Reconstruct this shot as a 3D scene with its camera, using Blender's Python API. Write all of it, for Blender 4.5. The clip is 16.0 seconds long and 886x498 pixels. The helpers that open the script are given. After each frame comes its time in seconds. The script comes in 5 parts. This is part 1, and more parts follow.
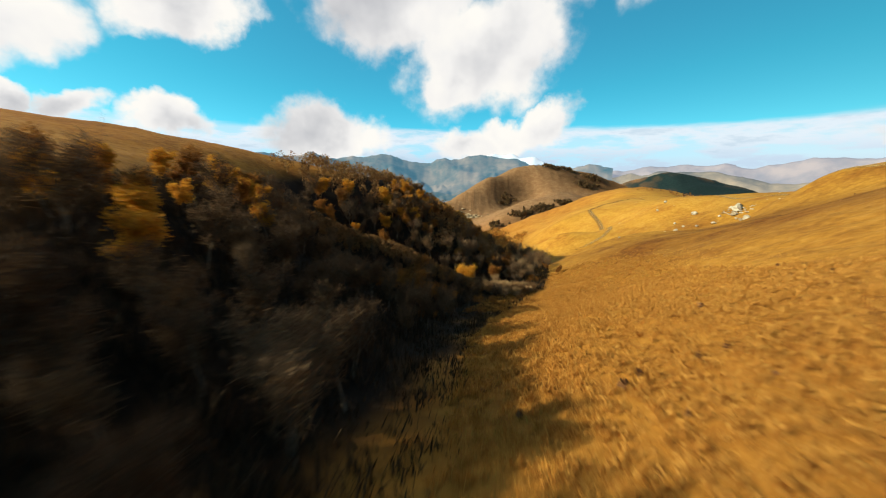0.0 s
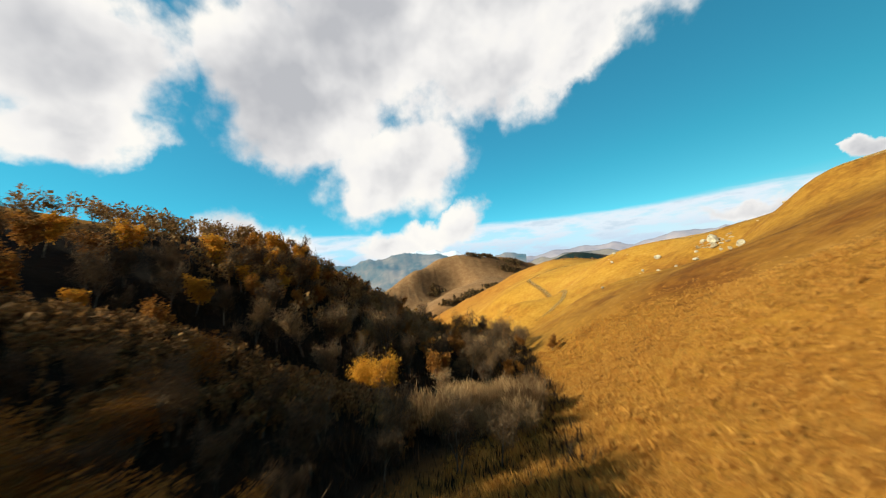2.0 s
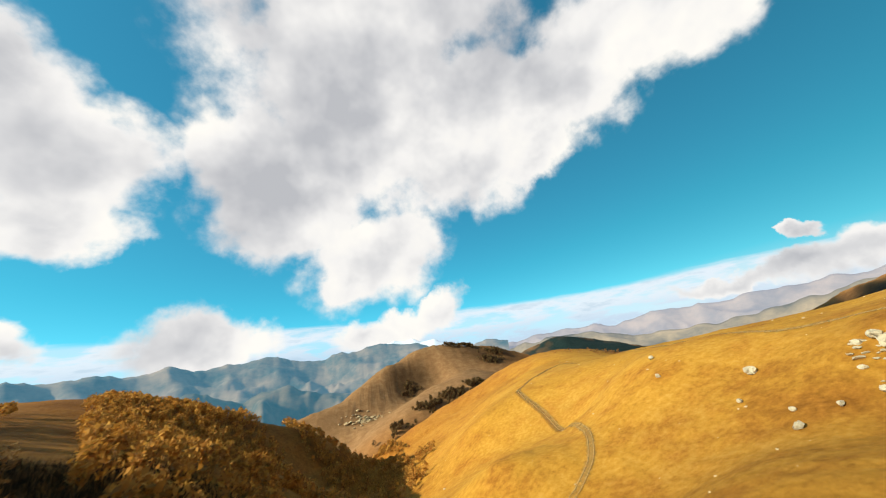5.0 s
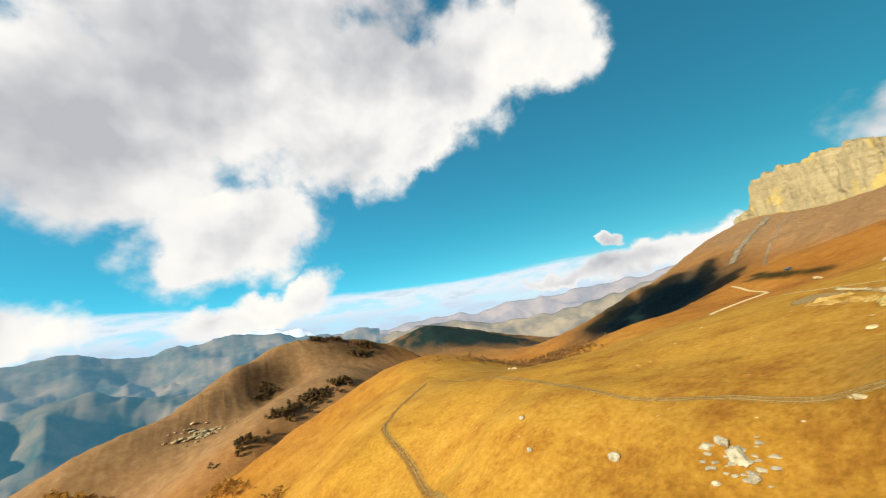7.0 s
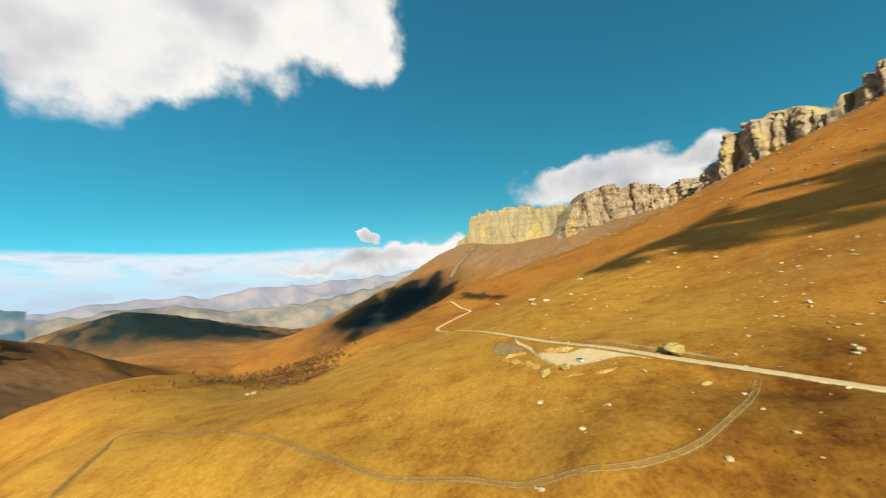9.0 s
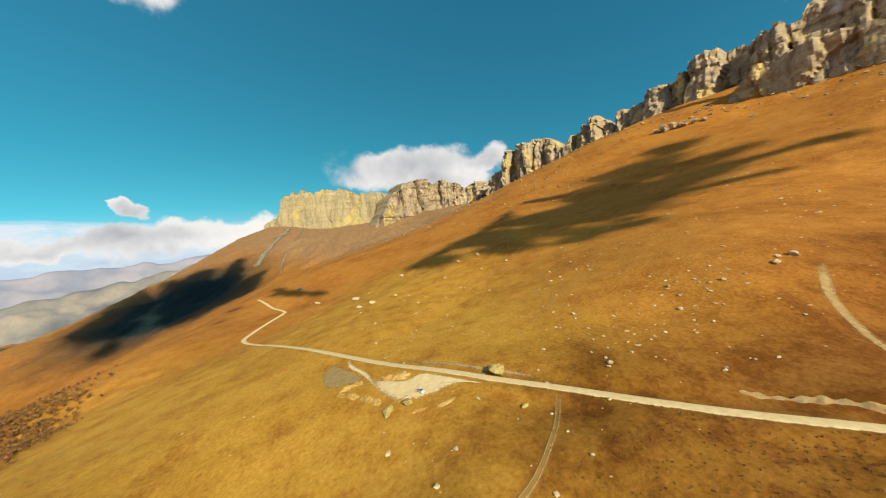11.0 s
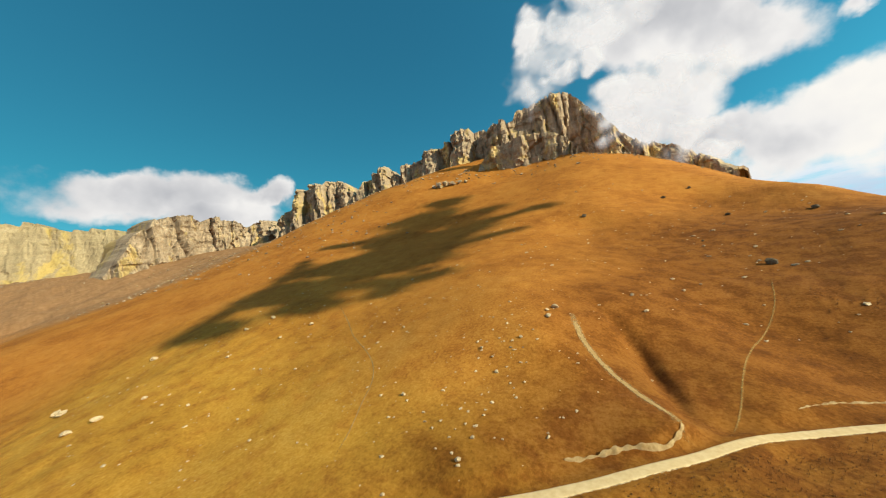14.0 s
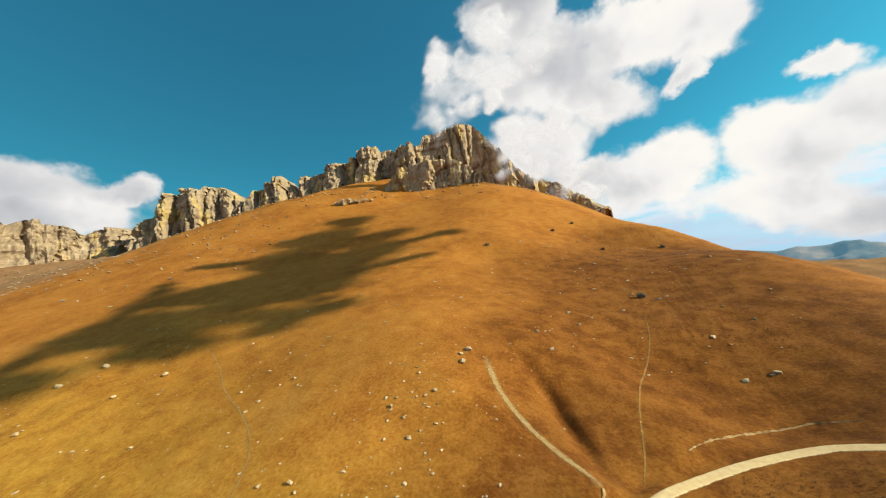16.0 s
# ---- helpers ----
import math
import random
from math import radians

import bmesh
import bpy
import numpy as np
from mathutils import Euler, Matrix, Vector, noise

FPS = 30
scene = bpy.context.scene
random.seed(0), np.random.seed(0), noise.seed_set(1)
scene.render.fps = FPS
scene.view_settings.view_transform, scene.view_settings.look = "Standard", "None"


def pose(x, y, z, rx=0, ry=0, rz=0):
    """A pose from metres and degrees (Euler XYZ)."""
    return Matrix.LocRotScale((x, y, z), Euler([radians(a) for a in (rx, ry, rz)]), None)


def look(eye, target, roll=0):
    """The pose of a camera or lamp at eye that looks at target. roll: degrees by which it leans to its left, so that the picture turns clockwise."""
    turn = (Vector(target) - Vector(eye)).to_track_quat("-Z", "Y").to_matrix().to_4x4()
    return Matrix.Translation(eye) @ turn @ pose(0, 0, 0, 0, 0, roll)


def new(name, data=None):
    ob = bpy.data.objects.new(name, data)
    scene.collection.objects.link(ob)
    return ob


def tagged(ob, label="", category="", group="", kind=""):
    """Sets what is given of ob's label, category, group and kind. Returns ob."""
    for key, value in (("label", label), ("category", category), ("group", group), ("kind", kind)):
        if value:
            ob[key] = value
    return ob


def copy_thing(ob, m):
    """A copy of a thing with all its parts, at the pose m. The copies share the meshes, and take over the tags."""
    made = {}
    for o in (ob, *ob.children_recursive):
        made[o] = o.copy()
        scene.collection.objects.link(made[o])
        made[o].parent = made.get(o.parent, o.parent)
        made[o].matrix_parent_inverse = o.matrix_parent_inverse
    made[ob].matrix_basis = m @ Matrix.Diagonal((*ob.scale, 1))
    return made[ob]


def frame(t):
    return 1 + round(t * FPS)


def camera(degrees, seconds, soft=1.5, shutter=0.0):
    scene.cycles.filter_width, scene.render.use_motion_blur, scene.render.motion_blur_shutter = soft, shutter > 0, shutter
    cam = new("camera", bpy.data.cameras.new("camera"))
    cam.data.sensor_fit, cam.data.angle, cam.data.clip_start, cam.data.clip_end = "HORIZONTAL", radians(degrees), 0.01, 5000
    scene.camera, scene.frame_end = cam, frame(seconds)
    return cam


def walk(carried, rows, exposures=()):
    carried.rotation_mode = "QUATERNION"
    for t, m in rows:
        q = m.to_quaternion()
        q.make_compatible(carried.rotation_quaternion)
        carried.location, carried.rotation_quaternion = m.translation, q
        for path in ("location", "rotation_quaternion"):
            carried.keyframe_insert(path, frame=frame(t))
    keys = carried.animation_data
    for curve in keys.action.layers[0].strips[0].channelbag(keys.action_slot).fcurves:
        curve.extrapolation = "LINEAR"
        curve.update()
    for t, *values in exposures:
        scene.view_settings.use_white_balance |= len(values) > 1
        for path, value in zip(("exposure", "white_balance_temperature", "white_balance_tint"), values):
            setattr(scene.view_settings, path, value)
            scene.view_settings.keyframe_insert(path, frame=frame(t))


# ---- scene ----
# A drone flight up a grassy gully, over a golden hill and round to a cliff-crowned mountain.
cam = camera(105.4, 16.0, soft=1.1, shutter=0.35)
PATH = [
    (0, -0.00, 0.00, 0.00, 2.02, -12.69, 0.39),
    (0.5, 1.27, 15.10, -4.05, -1.15, -11.46, -1.50),
    (1, 2.60, 29.08, -8.61, -4.95, -7.85, -3.26),
    (1.5, 3.78, 41.87, -12.96, -8.18, -2.74, -4.45),
    (2, 5.67, 54.84, -16.91, -10.56, 3.28, -5.34),
    (2.5, 8.29, 67.90, -19.25, -12.27, 8.67, -6.29),
    (3, 12.92, 80.58, -20.60, -12.92, 12.54, -5.84),
    (3.5, 17.77, 92.91, -19.08, -13.21, 15.14, -5.64),
    (4, 23.19, 103.67, -16.17, -13.52, 16.69, -5.96),
    (4.5, 28.77, 112.78, -11.98, -14.27, 17.38, -6.78),
    (5, 34.07, 120.15, -6.68, -15.88, 17.33, -7.90),
    (5.5, 38.64, 125.81, -0.58, -18.72, 16.66, -8.99),
    (6, 42.04, 129.83, 5.94, -23.05, 15.48, -9.70),
    (6.5, 43.88, 132.38, 12.38, -29.00, 13.92, -9.69),
    (7, 44.92, 134.44, 19.87, -36.48, 12.14, -8.75),
    (7.5, 45.82, 136.05, 28.29, -45.07, 10.30, -7.58),
    (8, 46.25, 137.84, 35.66, -54.81, 8.68, -6.22),
    (8.5, 46.81, 139.75, 43.35, -65.14, 7.17, -5.05),
    (9, 47.45, 143.77, 50.72, -75.33, 5.74, -4.19),
    (9.5, 49.25, 147.17, 57.52, -84.33, 4.34, -3.85),
    (10, 52.13, 149.96, 63.78, -92.02, 2.95, -3.98),
    (10.5, 55.89, 152.19, 69.58, -98.85, 1.62, -4.37),
    (11, 60.22, 153.94, 75.00, -105.49, 0.44, -4.79),
    (11.5, 64.78, 155.36, 80.17, -112.41, -0.47, -5.15),
    (12, 69.16, 156.62, 85.21, -119.55, -0.96, -5.52),
    (12.5, 74.04, 157.16, 89.50, -125.89, -0.82, -6.39),
    (13, 79.10, 156.33, 93.05, -131.29, -0.15, -7.49),
    (13.5, 84.21, 154.33, 96.09, -135.93, 1.23, -8.28),
    (14, 88.42, 151.77, 99.20, -139.92, 2.76, -8.52),
    (14.5, 92.72, 148.48, 102.98, -143.97, 3.76, -8.44),
    (15, 96.92, 144.11, 107.13, -148.15, 4.00, -8.24),
    (15.5, 101.09, 139.41, 111.44, -152.38, 3.72, -7.88),
    (16, 105.32, 133.99, 114.66, -156.65, 3.38, -7.62),
]
walk(cam, [(t, pose(x, y, z) @ pose(0, 0, 0, 90 + pitch, 0, yaw) @ pose(0, 0, 0, 0, 0, roll)) for t, x, y, z, yaw, pitch, roll in PATH],
     [(0, 0.68), (6.5, 0.70), (9, 0.64), (12, 0.62), (16, 0.64)])

# ---- light ----
SUN_AZ, SUN_EL, SKY_GAIN = 260.0, 26.0, 2.05


def bearing(az, el):
    a, e = radians(az), radians(el)
    return Vector((math.sin(a) * math.cos(e), math.cos(a) * math.cos(e), math.sin(e)))


sun = new("sun", bpy.data.lights.new("sun", "SUN"))
sun.data.energy, sun.data.angle, sun.data.color = 5.0, radians(0.55), (1.0, 0.985, 0.71)
sun.matrix_world = look(bearing(SUN_AZ, SUN_EL) * 3000, (0, 0, 0))

# Clouds of the sky: bearing, height, half width, half height, tilt
CLOUD_BIG = [
    (2.0, 43.3, 0.325, 0.391, 7),
    (-13.5, 29.5, 0.150, 0.205, 10),
    (-8.2, 25.1, 0.232, 0.140, 4),
    (4.0, 16.9, 0.199, 0.141, 17),
    (-0.9, 13.3, 0.097, 0.073, -2),
    (23.0, 36.1, 0.263, 0.218, 23),
    (33.8, 32.2, 0.092, 0.076, 30),
    (40.4, 38.3, 0.206, 0.112, 13),
    (53.4, 37.3, 0.142, 0.074, 1),
    (14.0, 58.6, 0.36, 0.234, -1),
    (45.3, 37.9, 0.217, 0.148, 24),
    (61.6, 38.9, 0.127, 0.082, 21),
    (34.7, 28.5, 0.087, 0.055, 31),
    (60.5, 38.7, 0.138, 0.112, 32),
    (35.2, 31.0, 0.132, 0.096, 23),
    (35.9, 33.8, 0.377, 0.094, 15),
    (63.5, 38.3, 0.103, 0.102, 46),
]
CLOUD_WEST = [
    (-40.6, 28.4, 0.128, 0.189, 26),
    (-34.0, 27.6, 0.158, 0.129, 19),
    (-36.5, 20.2, 0.132, 0.079, 14),
    (-43.1, 34.4, 0.058, 0.095, 34),
    (-36.1, 19.3, 0.132, 0.059, 22),
    (-54.8, 13.8, 0.165, 0.075, 18),
]
CLOUD_LOW = [
    (-18.1, 5.3, 0.104, 0.066, -3),
    (-20.0, 3.9, 0.073, 0.040, -4),
    (3.3, 4.2, 0.113, 0.040, 3),
    (13.5, 7.1, 0.091, 0.052, 34),
    (8.1, 5.4, 0.082, 0.045, -5),
    (-47.9, 6.5, 0.061, 0.030, 19),
    (-39.0, 6.6, 0.078, 0.043, -1),
    (-21.8, 5.9, 0.139, 0.080, 2),
    (-52.4, 6.7, 0.026, 0.034, 9),
]
CLOUD_EAST = [
    (101.9, 14.0, 0.218, 0.061, -1),
    (96.7, 14.9, 0.096, 0.042, 1),
    (113.0, 14.0, 0.071, 0.038, 35),
    (106.5, 10.9, 0.136, 0.054, -3),
    (67.4, 4.9, 0.167, 0.036, 5),
    (74.7, 6.0, 0.086, 0.034, 7),
    (54.9, 4.2, 0.133, 0.022, -1),
    (70.9, 5.6, 0.147, 0.035, 5),
    (62.1, 4.9, 0.091, 0.027, 6),
    (63.6, 8.3, 0.023, 0.015, 3),
]
CLOUD_SUMMIT = [
    (177.1, 27.3, 0.186, 0.096, -6),
    (-169.1, 27.1, 0.166, 0.081, -6),
    (-162.7, 26.1, 0.101, 0.080, -12),
    (173.2, 35.8, 0.105, 0.070, -16),
    (-175.4, 22.0, 0.134, 0.067, -19),
    (-164.3, 23.6, 0.052, 0.037, 30),
    (-165.2, 20.4, 0.054, 0.030, 25),
    (174.5, 17.3, 0.137, 0.080, -14),
    (179.5, 11.3, 0.106, 0.060, -18),
]
CLOUD_SOUTH = [
    (-156.3, 8.7, 0.127, 0.097, -3),
    (-150.6, 10.8, 0.082, 0.086, -2),
    (-167.2, 9.3, 0.128, 0.088, -1),
    (-173.6, 8.5, 0.108, 0.072, -13),
    (-159.4, 3.5, 0.161, 0.060, -7),
    (-152.3, 0.2, 0.104, 0.047, -12),
    (-151.7, 16.9, 0.055, 0.025, -14),
    (-143.8, 9.6, 0.102, 0.127, -29),
]

world = bpy.data.worlds.new("world")
scene.world = world
world.use_nodes = True


class Graph:
    """A small helper to write node trees."""

    def __init__(self, tree):
        self.tree = tree
        tree.nodes.clear()

    def node(self, kind):
        return self.tree.nodes.new(kind)

    def link(self, a, b):
        self.tree.links.new(a, b)

    def put(self, socket, value):
        if isinstance(value, bpy.types.NodeSocket):
            self.link(value, socket)
        else:
            socket.default_value = value

    def math(self, op, a, b=0.0, c=0.0, clamp=False):
        n = self.node("ShaderNodeMath")
        n.operation, n.use_clamp = op, clamp
        for k, v in enumerate((a, b, c)):
            self.put(n.inputs[k], v)
        return n.outputs[0]

    def vec(self, op, a, b=(0, 0, 0), scale=1.0):
        n = self.node("ShaderNodeVectorMath")
        n.operation = op
        self.put(n.inputs[0], a)
        self.put(n.inputs[1], b)
        self.put(n.inputs[3], scale)
        return n.outputs["Value"] if op in ("DOT_PRODUCT", "LENGTH") else n.outputs[0]

    def noise(self, vector, scale, detail=4.0, rough=0.55, distort=0.0):
        n = self.node("ShaderNodeTexNoise")
        self.put(n.inputs["Vector"], vector)
        n.inputs["Scale"].default_value, n.inputs["Detail"].default_value = scale, detail
        n.inputs["Roughness"].default_value, n.inputs["Distortion"].default_value = rough, distort
        return n

    def span(self, value, a, b, c=0.0, d=1.0, smooth=True):
        n = self.node("ShaderNodeMapRange")
        n.interpolation_type = "SMOOTHSTEP" if smooth else "LINEAR"
        for k, v in enumerate((value, a, b, c, d)):
            self.put(n.inputs[k], v)
        return n.outputs[0]

    def mix(self, fac, a, b, blend="MIX"):
        n = self.node("ShaderNodeMix")
        n.data_type, n.blend_type = "RGBA", blend
        self.put(n.inputs[0], fac)
        self.put(n.inputs[6], (*a, 1) if isinstance(a, tuple) else a)
        self.put(n.inputs[7], (*b, 1) if isinstance(b, tuple) else b)
        return n.outputs[2]

    def ramp(self, fac, *stops):
        n = self.node("ShaderNodeValToRGB")
        while len(n.color_ramp.elements) < len(stops):
            n.color_ramp.elements.new(0.5)
        for e, (at, colour) in zip(n.color_ramp.elements, stops):
            e.position, e.color = at, (*colour, 1)
        self.put(n.inputs[0], fac)
        return n.outputs[0]


def make_sky():
    g = Graph(world.node_tree)
    way = g.node("ShaderNodeTexCoord").outputs["Generated"]
    sky = g.node("ShaderNodeTexSky")
    sky.sky_type, sky.sun_disc, sky.sun_elevation, sky.sun_rotation = "NISHITA", False, radians(SUN_EL), radians(SUN_AZ)
    sky.altitude, sky.air_density, sky.dust_density, sky.ozone_density = 2200.0, 1.0, 0.4, 2.5
    grey = g.node("ShaderNodeRGBToBW")
    g.link(sky.outputs[0], grey.inputs[0])
    # clear mountain air: a deep cyan blue, paler where the sky is bright
    hue = g.ramp(g.span(grey.outputs[0], 0.6, 12.0, smooth=False), (0.0, (0.075, 0.55, 1.0)), (0.2, (0.088, 0.69, 1.0)), (0.4, (0.145, 0.80, 1.02)), (1.0, (1.1, 0.98, 0.82)))
    blue = g.vec("SCALE", hue, scale=g.math("MULTIPLY", g.math("POWER", grey.outputs[0], 0.6), g.span(g.vec("DOT_PRODUCT", way, tuple(bearing(295, 0))), -1.0, 0.25, SKY_GAIN * 0.72, SKY_GAIN * 1.25, False)))
    # ragged edges: the way is bent by noise before it meets the cloud bodies
    bend = g.noise(way, 5.0, 5.0, 0.6)
    off = g.vec("SUBTRACT", bend.outputs["Color"], (0.5, 0.5, 0.5))
    bent = g.vec("ADD", way, g.vec("SCALE", off, scale=0.13))
    curl = g.vec("SUBTRACT", g.noise(way, 17.0, 5.0, 0.6).outputs["Color"], (0.5, 0.5, 0.5))
    bent = g.vec("ADD", bent, g.vec("SCALE", curl, scale=0.05))
    body = None
    for az, el, a, b, tilt in CLOUD_BIG + CLOUD_WEST + CLOUD_LOW + CLOUD_EAST + CLOUD_SUMMIT + CLOUD_SOUTH:
        c = bearing(az, el)
        east = Vector((c.y, -c.x, 0)).normalized()
        up = east.cross(c)
        u = east * math.cos(radians(tilt)) + up * math.sin(radians(tilt))
        v = c.cross(u)
        turn = Matrix((u, v, c)).transposed().to_euler()
        mp = g.node("ShaderNodeMapping")
        mp.vector_type = "TEXTURE"
        g.link(bent, mp.inputs["Vector"])
        mp.inputs["Location"].default_value = c
        mp.inputs["Rotation"].default_value = turn
        mp.inputs["Scale"].default_value = (a * 1.3, b * 1.3, max(a, b) * 1.3)
        ball = g.node("ShaderNodeTexGradient")
        ball.gradient_type = "SPHERICAL"
        g.link(mp.outputs[0], ball.inputs[0])
        body = ball.outputs["Fac"] if body is None else g.math("MAXIMUM", body, ball.outputs["Fac"])
    puff = g.noise(way, 8.0, 6.0, 0.53).outputs["Fac"]
    loose = g.math("MULTIPLY", g.math("SUBTRACT", puff, 0.5), g.span(body, 0.0, 0.2, 0.3, 1.2))
    dense = g.math("ADD", body, loose)
    cover = g.span(dense, 0.06, 0.46)
    # rims towards the sun stay white, thick bellies turn grey in broad soft folds
    lee = g.noise(g.vec("ADD", way, tuple(bearing(SUN_AZ, SUN_EL + 30) * 0.05)), 4.2, 4.0, 0.5).outputs["Fac"]
    near = g.noise(way, 4.2, 4.0, 0.5).outputs["Fac"]
    deep = g.noise(way, 2.3, 2.0, 0.45).outputs["Fac"]
    thick = g.math("ADD", g.math("MULTIPLY", body, 0.45), g.math("MULTIPLY", g.math("SUBTRACT", deep, 0.36), 2.2))
    shade = g.math("ADD", g.span(thick, 0.1, 1.1), g.math("MULTIPLY", g.math("SUBTRACT", lee, near), 2.0))
    white = g.ramp(shade, (0.0, (1.03, 1.0, 0.94)), (0.3, (0.93, 0.915, 0.895)), (0.62, (0.72, 0.72, 0.73)), (1.0, (0.52, 0.53, 0.56)))
    # the flat layer of thin cloud over the horizon, with gaps of blue and small grey clouds below its edge
    z = g.node("ShaderNodeSeparateXYZ")
    g.link(way, z.inputs[0])
    streak = g.noise(g.vec("MULTIPLY", way, (1.5, 1.5, 14.0)), 2.2, 5.0, 0.6).outputs["Fac"]
    gap = g.noise(g.vec("MULTIPLY", way, (2.0, 2.0, 9.0)), 4.0, 5.0, 0.6).outputs["Fac"]
    level = g.math("ADD", z.outputs["Z"], g.math("MULTIPLY", g.math("SUBTRACT", streak, 0.5), 0.035))
    layer = g.math("MULTIPLY", g.span(level, 0.122, 0.106), g.span(gap, 0.38, 0.56, 0.55, 1.0))
    low = g.span(z.outputs["Z"], 0.085, 0.02)
    veil = g.math("MAXIMUM", layer, g.math("MULTIPLY", low, 0.8))
    pale = g.mix(low, (5.2, 5.6, 6.05), (3.5, 4.3, 5.3))
    pale = g.mix(g.math("MULTIPLY", g.span(gap, 0.56, 0.68), 0.5), pale, (3.1, 3.9, 4.7))
    haze = g.mix(g.math("MULTIPLY", veil, 0.92), blue, pale)
    cloud_light = g.vec("SCALE", white, scale=6.1)
    seen = g.mix(cover, haze, cloud_light)
    back = g.node("ShaderNodeBackground")
    g.link(seen, back.inputs["Color"])
    back.inputs["Strength"].default_value = 0.1
    g.link(back.outputs[0], g.node("ShaderNodeOutputWorld").inputs[0])


make_sky()

# ---- materials ----


def material(name):
    m = bpy.data.materials.new(name)
    m.use_nodes = True
    g = Graph(m.node_tree)
    out = g.node("ShaderNodeOutputMaterial")
    shader = g.node("ShaderNodeBsdfPrincipled")
    g.link(shader.outputs[0], out.inputs[0])
    shader.inputs["Specular IOR Level"].default_value = 0.2
    shader.inputs["Roughness"].default_value = 0.9
    return m, g, shader, out


def bump(g, shader, height, strength, distance):
    b = g.node("ShaderNodeBump")
    b.inputs["Strength"].default_value, b.inputs["Distance"].default_value = strength, distance
    g.link(height, b.inputs["Height"])
    g.link(b.outputs[0], shader.inputs["Normal"])


def ground_material():
    m, g, sh, _ = material("dry_grass")
    p = g.node("ShaderNodeNewGeometry").outputs["Position"]
    cover = g.node("ShaderNodeAttribute")
    cover.attribute_name = "cover"
    rgb = g.node("ShaderNodeSeparateColor")
    g.link(cover.outputs["Color"], rgb.inputs[0])
    broad = g.noise(p, 0.011, 5.0, 0.6).outputs["Fac"]
    mid = g.noise(p, 0.06, 8.0, 0.66).outputs["Fac"]
    fine = g.noise(p, 0.55, 7.0, 0.72).outputs["Fac"]
    speck = g.span(g.noise(p, 0.9, 3.0, 0.6).outputs["Fac"], 0.60, 0.70)
    tone = g.math("ADD", g.math("MULTIPLY", broad, 0.34), g.math("ADD", g.math("MULTIPLY", mid, 0.24), g.math("MULTIPLY", fine, 0.54)))
    tone = g.math("SUBTRACT", tone, g.math("MULTIPLY", speck, 0.05))
    grass = g.ramp(g.span(tone, 0.42, 0.75, smooth=False), (0.0, (0.25, 0.088, 0.015)), (0.35, (0.44, 0.175, 0.028)), (0.62, (0.57, 0.250, 0.044)), (1.0, (0.74, 0.40, 0.095)))
    lush = g.ramp(g.span(tone, 0.42, 0.75, smooth=False), (0.0, (0.37, 0.178, 0.022)), (0.5, (0.62, 0.335, 0.046)), (1.0, (0.80, 0.50, 0.115)))
    rust = g.ramp(g.span(tone, 0.42, 0.75, smooth=False), (0.0, (0.085, 0.029, 0.005)), (0.45, (0.18, 0.063, 0.010)), (1.0, (0.30, 0.12, 0.026)))
    grass = g.mix(g.math("MULTIPLY", rgb.outputs["Blue"], g.span(mid, 0.32, 0.56, 0.45, 1.0)), grass, lush)
    worn = g.math("ADD", g.math("MULTIPLY", g.span(broad, 0.56, 0.68), 0.15), g.math("MULTIPLY", cover.outputs["Alpha"], g.span(mid, 0.36, 0.58, 1.0, 0.75)), clamp=True)
    grass = g.mix(worn, grass, rust)
    # near-black forest floor: the shade under the trees is put into its colour
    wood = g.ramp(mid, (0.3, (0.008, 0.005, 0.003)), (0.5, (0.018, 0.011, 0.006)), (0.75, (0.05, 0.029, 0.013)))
    scree = g.ramp(g.math("ADD", g.math("MULTIPLY", mid, 0.5), g.math("MULTIPLY", fine, 0.5)), (0.3, (0.22, 0.115, 0.048)), (0.5, (0.37, 0.21, 0.098)), (0.72, (0.56, 0.37, 0.20)))
    c = g.mix(rgb.outputs["Green"], grass, scree)
    # teal-dark tone of the far woods, with cloud shade put into it
    pine_shade = g.node("ShaderNodeAttribute")
    pine_shade.attribute_name = "pine_shade"
    wood = g.mix(pine_shade.outputs["Fac"], wood, g.ramp(mid, (0.3, (0.007, 0.022, 0.026)), (0.7, (0.022, 0.046, 0.046))))
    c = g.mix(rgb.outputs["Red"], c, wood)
    c = g.mix(1.0, c, (0.68, 0.605, 0.585), "MULTIPLY")
    g.link(c, sh.inputs["Base Color"])
    sh.inputs["Roughness"].default_value = 0.95
    sh.inputs["Specular IOR Level"].default_value = 0.08
    tuft = g.math("ADD", g.math("MULTIPLY", g.noise(p, 2.2, 5.0, 0.7).outputs["Fac"], 0.35), g.math("MULTIPLY", g.noise(p, 0.4, 7.0, 0.72).outputs["Fac"], 1.1))
    bump(g, sh, tuft, 0.3, 1.0)
    return m


